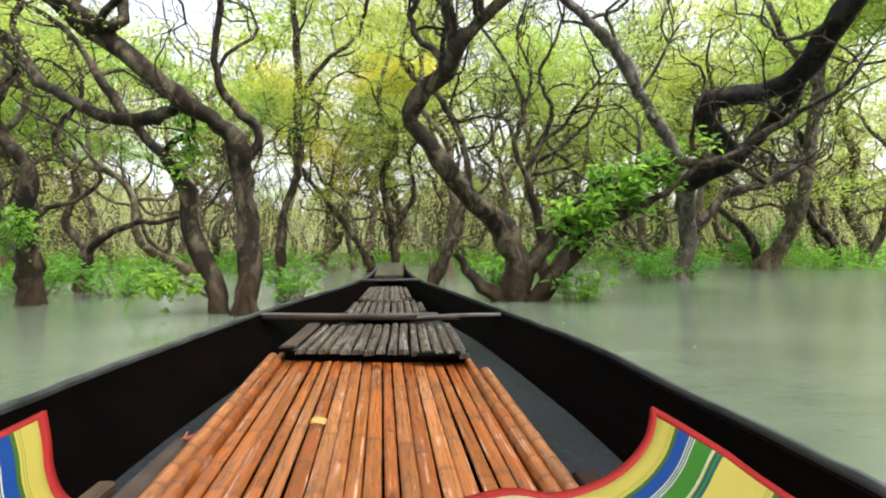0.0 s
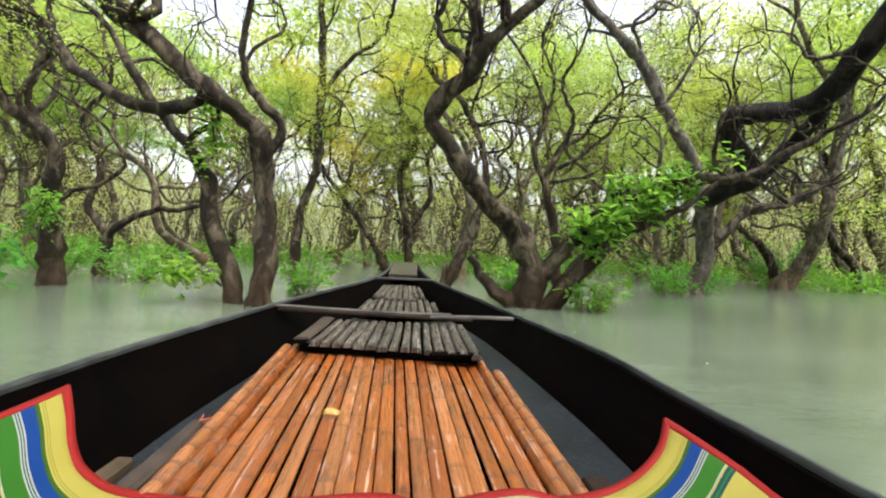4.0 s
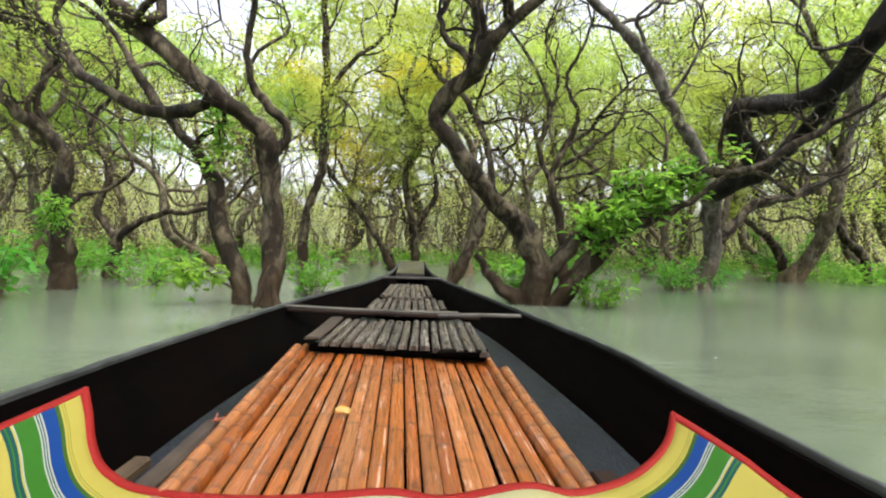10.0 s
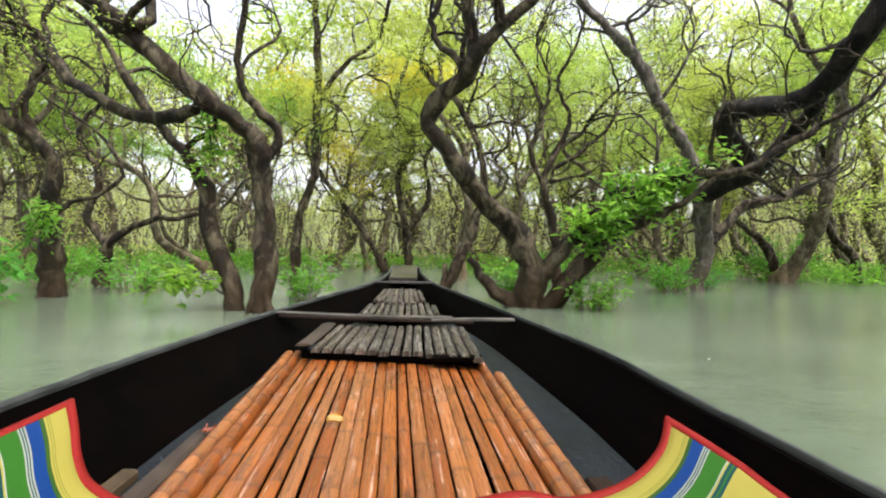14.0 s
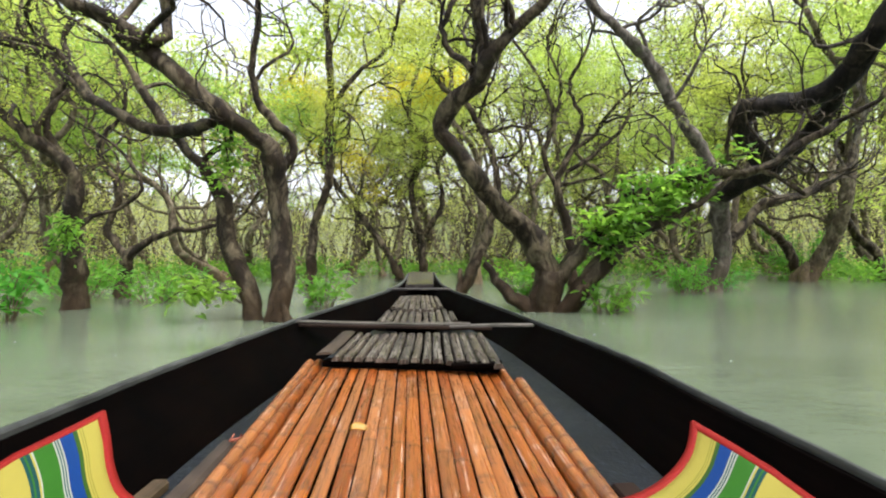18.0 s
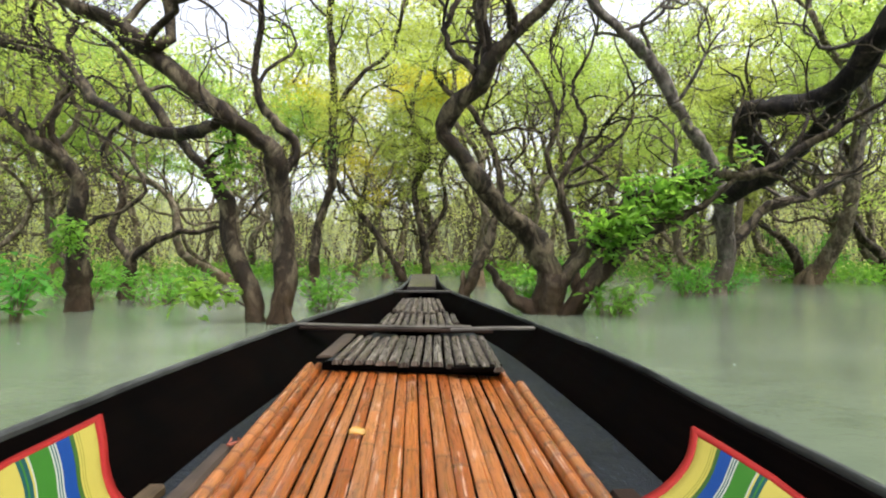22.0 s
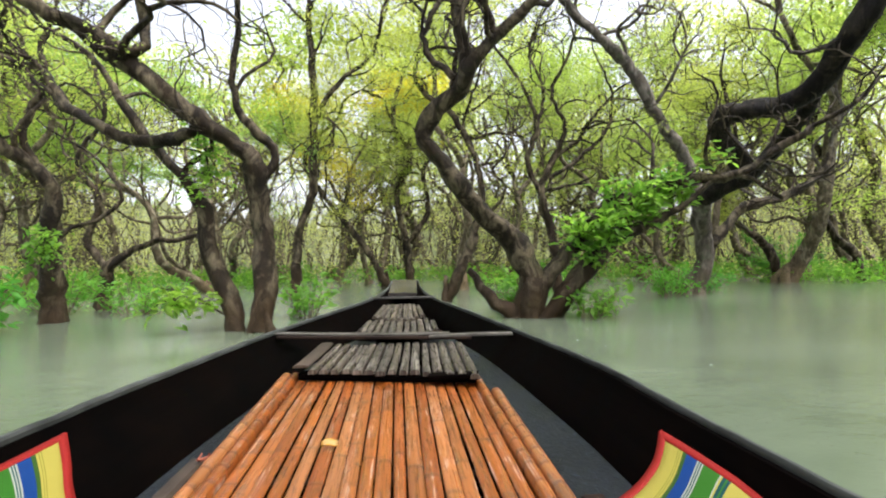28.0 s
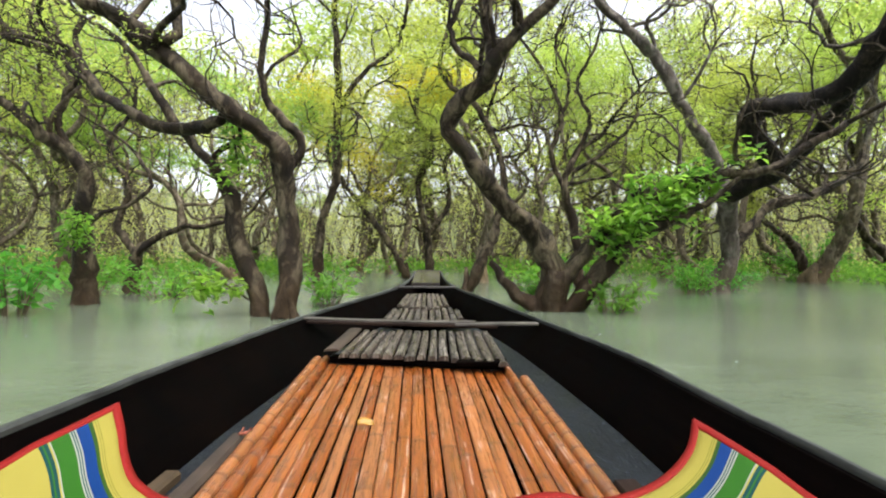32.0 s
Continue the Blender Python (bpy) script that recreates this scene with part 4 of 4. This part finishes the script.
BEHIND_FORK.append([(0.70, 8.20, 0.01, 0.130), (0.95, 8.20, 0.51, 0.110), (1.13, 8.20, 0.95, 0.090), (1.28, 8.20, 1.56, 0.080), (1.18, 8.20, 2.26, 0.070), (0.87, 8.20, 2.87, 0.060), (0.30, 8.20, 3.39, 0.050), (0.39, 8.20, 4.09, 0.040)])
BENT_FAR = []
BENT_FAR.append([(9.00, 12.00, -0.01, 0.200), (8.79, 12.00, 0.60, 0.140), (8.45, 12.00, 1.06, 0.110), (8.04, 12.00, 1.33, 0.090), (7.57, 12.00, 2.05, 0.080), (7.98, 12.00, 3.25, 0.070), (7.72, 12.00, 4.57, 0.050)])
CROOKED_FAR = []
CROOKED_FAR.append([(11.00, 12.00, 0.04, 0.170), (10.89, 12.00, 0.60, 0.130), (10.33, 12.00, 1.13, 0.120), (10.06, 12.00, 1.93, 0.110), (10.27, 12.00, 2.74, 0.100), (9.79, 12.00, 3.67, 0.080), (10.36, 12.00, 4.62, 0.060), (10.09, 12.00, 5.82, 0.040)])
MIDDLE_FAR = []
MIDDLE_FAR.append([(0.23, 14.00, 0.07, 0.170), (0.17, 14.00, 1.04, 0.130), (-0.08, 14.00, 2.38, 0.110), (0.29, 14.00, 3.42, 0.100), (-0.16, 14.00, 4.45, 0.080), (0.21, 14.00, 5.80, 0.060)])
MIDDLE_FAR.append([(0.17, 14.00, 1.04, 0.100), (0.73, 14.00, 1.94, 0.080), (0.66, 14.00, 3.13, 0.070), (1.56, 14.00, 3.88, 0.060)])
LEANING_FAR = []
LEANING_FAR.append([(-0.35, 13.00, 0.08, 0.140), (-0.73, 13.00, 0.80, 0.100), (-1.17, 13.00, 1.42, 0.090), (-1.91, 13.00, 2.37, 0.070), (-2.25, 13.00, 3.19, 0.060), (-1.44, 13.00, 4.16, 0.050)])

known_tree(FORKED, 1, "large forked tree with mossy twisted limbs standing in water", [(0.9, 0), (0.6, 6), (0.3, 3), (0.3, 3), (0.5, 5), (0.6, 3), (1, 0)], LEAF_MID, girth=0.84, leafy=0.0)
known_tree(PAIRED, 2, "pair of twisted brown stems with one long leaning limb", [(0.7, 3), (0.6, 2), (0.5, 3), (0.5, 3), (0.5, 1)], LEAF_LIGHT, girth=0.84)
known_tree(LEANING, 3, "dark leaning tree with a bent trunk in the water", [(0.5, 2), (0.3, 2), (0.4, 1)], LEAF_LIGHT)
known_tree(LOW_ARM, 4, "low crooked tree with one long side arm", [(0.6, 4), (0.4, 7)], LEAF_MID)
known_tree(GREY_STEM, 5, "pale grey trunk with a zigzag bough darkened to a silhouette over the water", [(0.9, 0), (0.4, 6), (0.75, 2), (0.9, 0), (0.4, 4)], LEAF_LIGHT, girth=0.92, leafy=0.0, bark=BARK_PALE, boughs={2: BARK_SILHOUETTE, 3: BARK_SILHOUETTE, 4: BARK})
known_tree(SLENDER, 7, "slender upright twisted tree", [(0.4, 8), (0.3, 5)], LEAF_LIGHT, leafy=0.9, per=80, size=0.048)
known_tree(BEHIND_FORK, 8, "thin leaning tree with a curved top", [(0.5, 8)], LEAF_LIGHT, leafy=0.9, per=80, size=0.048)
known_tree(BENT_FAR, 9, "bent brown tree on the far water", [(0.4, 8)], LEAF_LIGHT, leafy=0.9, per=80, size=0.048)
known_tree(CROOKED_FAR, 10, "crooked brown tree on the far water", [(0.4, 9)], LEAF_LIGHT, leafy=0.9, per=80, size=0.048)
known_tree(MIDDLE_FAR, 11, "forked tree straight ahead of the bow", [(0.4, 8), (0.4, 6)], LEAF_LIGHT, leafy=0.9, per=80, size=0.048)
WAVY = []       # many thin wavy boughs from one crooked stem
WAVY.append([(2.58, 8.5, -0.08, 0.11), (2.54, 8.5, 0.34, 0.09), (2.49, 8.5, 0.97, 0.08), (2.31, 8.5, 1.69, 0.075), (2.45, 8.5, 2.14, 0.06)])
WAVY.append([(2.31, 8.5, 1.66, 0.06), (2.09, 8.5, 2.23, 0.052), (2.22, 8.4, 2.77, 0.045), (2.00, 8.3, 3.40, 0.036), (1.55, 8.3, 4.03, 0.026), (1.46, 8.3, 4.57, 0.018)])
WAVY.append([(2.44, 8.5, 2.10, 0.055), (2.72, 8.5, 2.77, 0.045), (2.54, 8.6, 3.40, 0.038), (2.85, 8.6, 4.03, 0.028), (2.99, 8.6, 4.57, 0.018)])
WAVY.append([(2.22, 8.4, 2.74, 0.04), (2.36, 8.4, 3.31, 0.034), (2.13, 8.4, 3.94, 0.026), (2.31, 8.4, 4.57, 0.018)])
WAVY.append([(2.45, 8.5, 1.95, 0.05), (2.99, 8.5, 2.32, 0.04), (3.44, 8.5, 2.77, 0.034), (3.53, 8.5, 3.31, 0.026), (3.30, 8.5, 3.9, 0.018)])
known_tree(WAVY, 13, "crooked tree with many thin dark wavy boughs", [(0.6, 2), (0.3, 5), (0.3, 5), (0.3, 4), (0.3, 5)], LEAF_LIGHT, leafy=0.3, girth=0.85)
known_tree(LEANING_FAR, 12, "leaning thin tree ahead of the bow", [(0.4, 8)], LEAF_LIGHT, leafy=0.9, per=80, size=0.048)


def wild_tree(seed, height, stems, leaf, per, size, fine, levels=4, cutoff=0.3):
    """A crooked many-limbed tree; fine: how coarse its wood may be cut."""
    tree = Tree(seed)
    rng = tree.rng
    tree.split = levels - 1
    for s in range(stems):
        tree.cuts.append((len(tree.verts), len(tree.faces), "trunk"))
        a = rng.uniform(0, 6.28)
        lean = rng.uniform(0.1, 0.45)
        p = Vector((0.14 * math.cos(a), 0.14 * math.sin(a), -0.15))
        d = Vector((math.cos(a) * lean, math.sin(a) * lean, 1)).normalized()
        r = rng.uniform(0.070, 0.098) / (1 + 0.18 * (stems - 1))
        for _ in range(3):
            b = rng.uniform(0, 6.28)
            tree.tube([p + Vector((math.cos(b) * r * 1.3, math.sin(b) * r * 1.3, 0)), p + Vector((math.cos(b) * r * 0.7, math.sin(b) * r * 0.7, 0.20)), p + d * 0.36], [r * 0.6, r * 0.5, r * 0.2])
        tree.grow(p, d, r, height * 0.36, levels, fine)
    tree.leaves = [q for q in tree.leaves if q[0].z > height * cutoff or rng.random() < 0.12]
    return finish_tree(tree, (0, 0, 0), "twisted many-branched tree standing in the flooded wood", "trees of the flooded wood", leaf, per, size, seed, BARK_HAZED, 0.26, gaps=0.075, squash=0.22)


def plant_wood():
    near = [wild_tree(50 + i, h, n, leaf, per, 0.054, 1.0, cutoff=0.36) for i, (h, n, leaf, per) in enumerate([
        (5.8, 1, LEAF_LIGHT, 190), (5.4, 2, LEAF_MID, 100), (6.4, 1, LEAF_LIGHT, 190), (5.8, 2, LEAF_LIGHT, 100), (5.4, 1, LEAF_YELLOW, 170)])]
    far = [wild_tree(70 + i, h, n, leaf, per, 0.100, 1.9, cutoff=0.44) for i, (h, n, leaf, per) in enumerate([
        (6.0, 1, LEAF_LIGHT, 40), (5.6, 2, LEAF_HAZED, 22), (6.6, 1, LEAF_HAZED, 40), (5.8, 2, LEAF_LIGHT, 22), (6.2, 1, LEAF_HAZED, 40)])]
    rng = random.Random(77)
    taken = [(t[0][0][0], t[0][0][1]) for t in (FORKED, PAIRED, LEANING, LOW_ARM, GREY_STEM, SLENDER, BEHIND_FORK, BENT_FAR, CROOKED_FAR, MIDDLE_FAR, LEANING_FAR, WAVY)]
    spots = []
    for y0, y1, half, count, gap in ((10.5, 15, 1.0, 10, 2.2), (15, 24, 0.98, 26, 2.0), (24, 46, 0.92, 42, 2.3)):
        tries = 0
        made = 0
        while made < count and tries < 4000:
            tries += 1
            y = rng.uniform(y0, y1)
            x = rng.uniform(-half, half) * y
            if all((x - a) ** 2 + (y - b) ** 2 > gap * gap for a, b in taken):
                taken.append((x, y))
                spots.append((x, y))
                made += 1
    spots += [(8.4, 11.6), (10.5, 13.5), (-4.0, 12.5)]
    for _ in range(14):       # the wood goes on behind and beside the boat
        a = rng.uniform(2.6, 6.8)
        r = rng.uniform(7, 22)
        spots.append((r * math.cos(a), r * math.sin(a)))
    spots += [(7.0, 2.6), (9.2, 0.4), (6.4, -2.4), (12.0, 6.5)]       # unseen trees added on the right to darken the reflection in the water
    used = set()
    turning = [(-0.8, 16.0), (-2.4, 19.0)]       # the yellowing trees ahead
    for i, (x, y) in enumerate(turning + spots):
        if i < len(turning):
            src = near[-1]
        else:
            src = rng.choice(near[:-1] if 0 < y < 18.5 else far)
        s = rng.uniform(0.9, 1.15) * min(1.45, 0.80 + 0.028 * math.hypot(x, y))
        m = pose(x, y, 0, rng.uniform(-4, 4), rng.uniform(-4, 4), rng.uniform(0, 360)) @ Matrix.Scale(s, 4)
        if src.name in used:
            copy_thing(src, m)
        else:
            used.add(src.name)
            src.matrix_basis = m


plant_wood()


# ---- low green growth at the water ----
def bush(x, y, height, wide, seed, leaf=LEAF_FLOAT, per=7, size=0.085, label="leafy green shrub rising from the water", count=26):
    rng = random.Random(seed)
    tree = Tree(seed)
    for i in range(count):
        a, q = rng.uniform(0, 6.28), rng.random() ** 0.5
        p0 = (x + 0.15 * wide * math.cos(a), y + 0.15 * wide * math.sin(a), -0.1, 0.010)
        p2 = (x + wide * q * math.cos(a), y + wide * q * math.sin(a), height * rng.uniform(0.35, 1.0), 0.004)
        p1 = tuple((s + e) / 2 + (0.12 * height if k == 2 else 0) for k, (s, e) in enumerate(zip(p0, p2)))
        pts, _ = tree.limb([p0, p1, p2], 0.1, 0.012)
        tree.leaves += [(p, None) for p in pts[len(pts) // 3:] if p.z > 0.06]
    top = empty("shrub", (x, y, 0), label, "shrub", "shrubs in the water")
    part("stem", tree.wood("stem", BARK_HAZED), None, top)
    part("foliage", leaf_mesh("foliage", [a[0] for a in tree.leaves], per, size, leaf, seed, 0.06), None, top)


for n, (x, y, h, w, c) in enumerate([(-1.05, 6.2, 0.5, 0.35, 14), (-3.4, 7.2, 0.45, 0.6, 18), (-4.6, 7.6, 0.55, 0.7, 18), (2.0, 5.5, 0.35, 0.3, 12), (1.3, 6.2, 0.5, 0.4, 16),
                                     (-3.85, 5.2, 0.60, 0.34, 14), (4.3, 8.2, 0.5, 0.5, 18), (5.2, 8.9, 0.4, 0.6, 18), (-5.8, 6.9, 0.65, 0.8, 20), (9.4, 12.6, 1.3, 1.2, 30), (3.0, 9.5, 0.6, 0.5, 18)]):
    bush(x, y, h, w, 300 + n, count=c, size=0.12 if y < 7 else 0.085, per=4 if y < 7 else 7)


def far_growth():
    """Floating plants and low scrub along the far water."""
    rng = random.Random(91)
    spots = []
    for _ in range(9000):
        y = 10.5 + 16 * rng.random() ** 1.2
        x = rng.uniform(-1.1, 1.1) * (y + 2)
        if noise.noise(Vector((x * 0.35, y * 0.35, 3))) + 0.12 * (y - 11) / 6 < 0.10:
            continue
        hgt = max(0.05, 0.55 * noise.noise(Vector((x * 0.6, y * 0.6, 9))) + 0.30)
        spots.append(Vector((x, y, rng.uniform(0.02, hgt))))
    me = leaf_mesh("low_growth", spots, 6, 0.14, LEAF_FLOAT, 5, 0.16)
    tagged(part("low_growth", me, None, None), "bright green low plants massed along the water", "plants", kind="stuff")


far_growth()


def leaf_spray(start, end, count, reach, seed, label, per=9, size=0.092, drop=0.0):
    """Twigs with fresh leaves along a bough from start to end."""
    rng = random.Random(seed)
    start, end = Vector(start), Vector(end)
    spray = empty("leaf_branch", start, label, "branch", "leafy branches over the water")
    tree = Tree(seed + 2)
    tree.limb([(*start, 0.014), (*(start.lerp(end, 0.5) + Vector((0, 0, 0.06))), 0.010), (*end, 0.006)], 0.1, 0.01)
    for i in range(count):
        p = start.lerp(end, rng.random()) + Vector((0, 0, rng.uniform(-0.3, 0.6) * reach))
        d = Vector((rng.uniform(-0.6, 0.6), rng.uniform(-0.9, 0.3), rng.uniform(-0.5, 0.5) - drop))
        tip = p + d * rng.uniform(0.6, 1.2) * reach
        pts, _ = tree.limb([(*p, 0.009), (*(p.lerp(tip, 0.5) + Vector((0, 0, 0.07 * reach))), 0.006), (*tip, 0.003)], 0.09, 0.01)
        tree.leaves += [(q, d) for q in pts[1:]]
    part("twig", tree.wood("twig", BARK), None, spray)
    part("foliage", leaf_mesh("foliage", [a[0] for a in tree.leaves], per, size, LEAF_DEEP, seed + 4, 0.065), None, spray)


leaf_spray((1.85, 5.6, 0.72), (3.05, 5.4, 1.32), 46, 0.52, 17, "drooping bright green leafy branch hanging over the water", 7, 0.11)
leaf_spray((-1.86, 5.2, 1.95), (-1.72, 5.1, 1.30), 10, 0.30, 31, "fresh green tuft sprouting from a twisted stem", 8, 0.08, 0.3)
leaf_spray((-1.62, 5.1, 0.16), (-2.15, 5.0, 0.42), 9, 0.30, 37, "low leafy branch reaching over the water", 5, 0.11, 0.25)
leaf_spray((-3.95, 6.2, 0.75), (-3.70, 6.0, 0.95), 9, 0.32, 41, "fresh green tuft sprouting from a dark trunk", 8, 0.08, 0.2)


def deep_woods():
    """The tangle of thin stems and scrub far behind the near trees."""
    rng = random.Random(123)
    tree = Tree(124)
    for _ in range(640):
        y = rng.uniform(21, 46)
        x = rng.uniform(-1.0, 1.0) * y
        h, r0 = rng.uniform(2.2, 6.0), rng.uniform(0.022, 0.06)
        knots, px, py = [], x, y
        for k in range(6):
            knots.append((px, py, -0.1 + h * k / 5, r0 * (1 - 0.12 * k)))
            px, py = px + rng.uniform(-0.45, 0.45), py + rng.uniform(-0.45, 0.45)
        pts, _ = tree.limb(knots, 0.45, 0.03)
        for p in pts[len(pts) // 2:]:
            if rng.random() < 0.35:
                tree.leaves.append((p, None))
    for _ in range(5200):
        y = rng.uniform(15, 46)
        x = rng.uniform(-1.05, 1.05) * y
        if noise.noise(Vector((x * 0.25, y * 0.25, 1.5))) > -0.1:
            tree.leaves.append((Vector((x, y, rng.uniform(0.1, 2.9) ** 1.2)), None))
    tagged(part("thicket_stems", tree.wood("thicket_stems", BARK_HAZED), None, None), "tangle of thin brown stems deep in the wood", "woods", kind="stuff")
    me = leaf_mesh("thicket_leaves", [a[0] for a in tree.leaves], 18, 0.125, LEAF_HAZED, 125, 0.36)
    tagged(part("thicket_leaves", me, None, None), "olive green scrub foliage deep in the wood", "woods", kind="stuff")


deep_woods()


def bubbles():
    """Rain bubbles on the open water."""
    k = Nodes("bubble_film", 0.45)
    k.colour((0.17, 0.20, 0.155))
    rng, verts, faces = random.Random(8), [], []
    for _ in range(26):
        side = rng.choice((-1, 1, 1))
        y = rng.uniform(1.5, 6.5)
        x = side * (0.85 + rng.random() * 2.6)
        r0 = rng.uniform(0.004, 0.008)
        rows = [[Vector((x + r0 * math.cos(a) * math.cos(e), y + r0 * math.sin(a) * math.cos(e), r0 * 0.8 * math.sin(e))) for a in [6.2832 * q / 7 for q in range(7)]] for e in (0, 0.5, 1.0, 1.5)]
        v, f = loft(rows, True)
        faces += [tuple(q + len(verts) for q in g) for g in f]
        verts += v
    tagged(part("rain_bubbles", mesh_of("rain_bubbles", verts, faces, k.m), None, None), "small pale rain bubbles scattered on the water", "bubbles", kind="stuff")


bubbles()
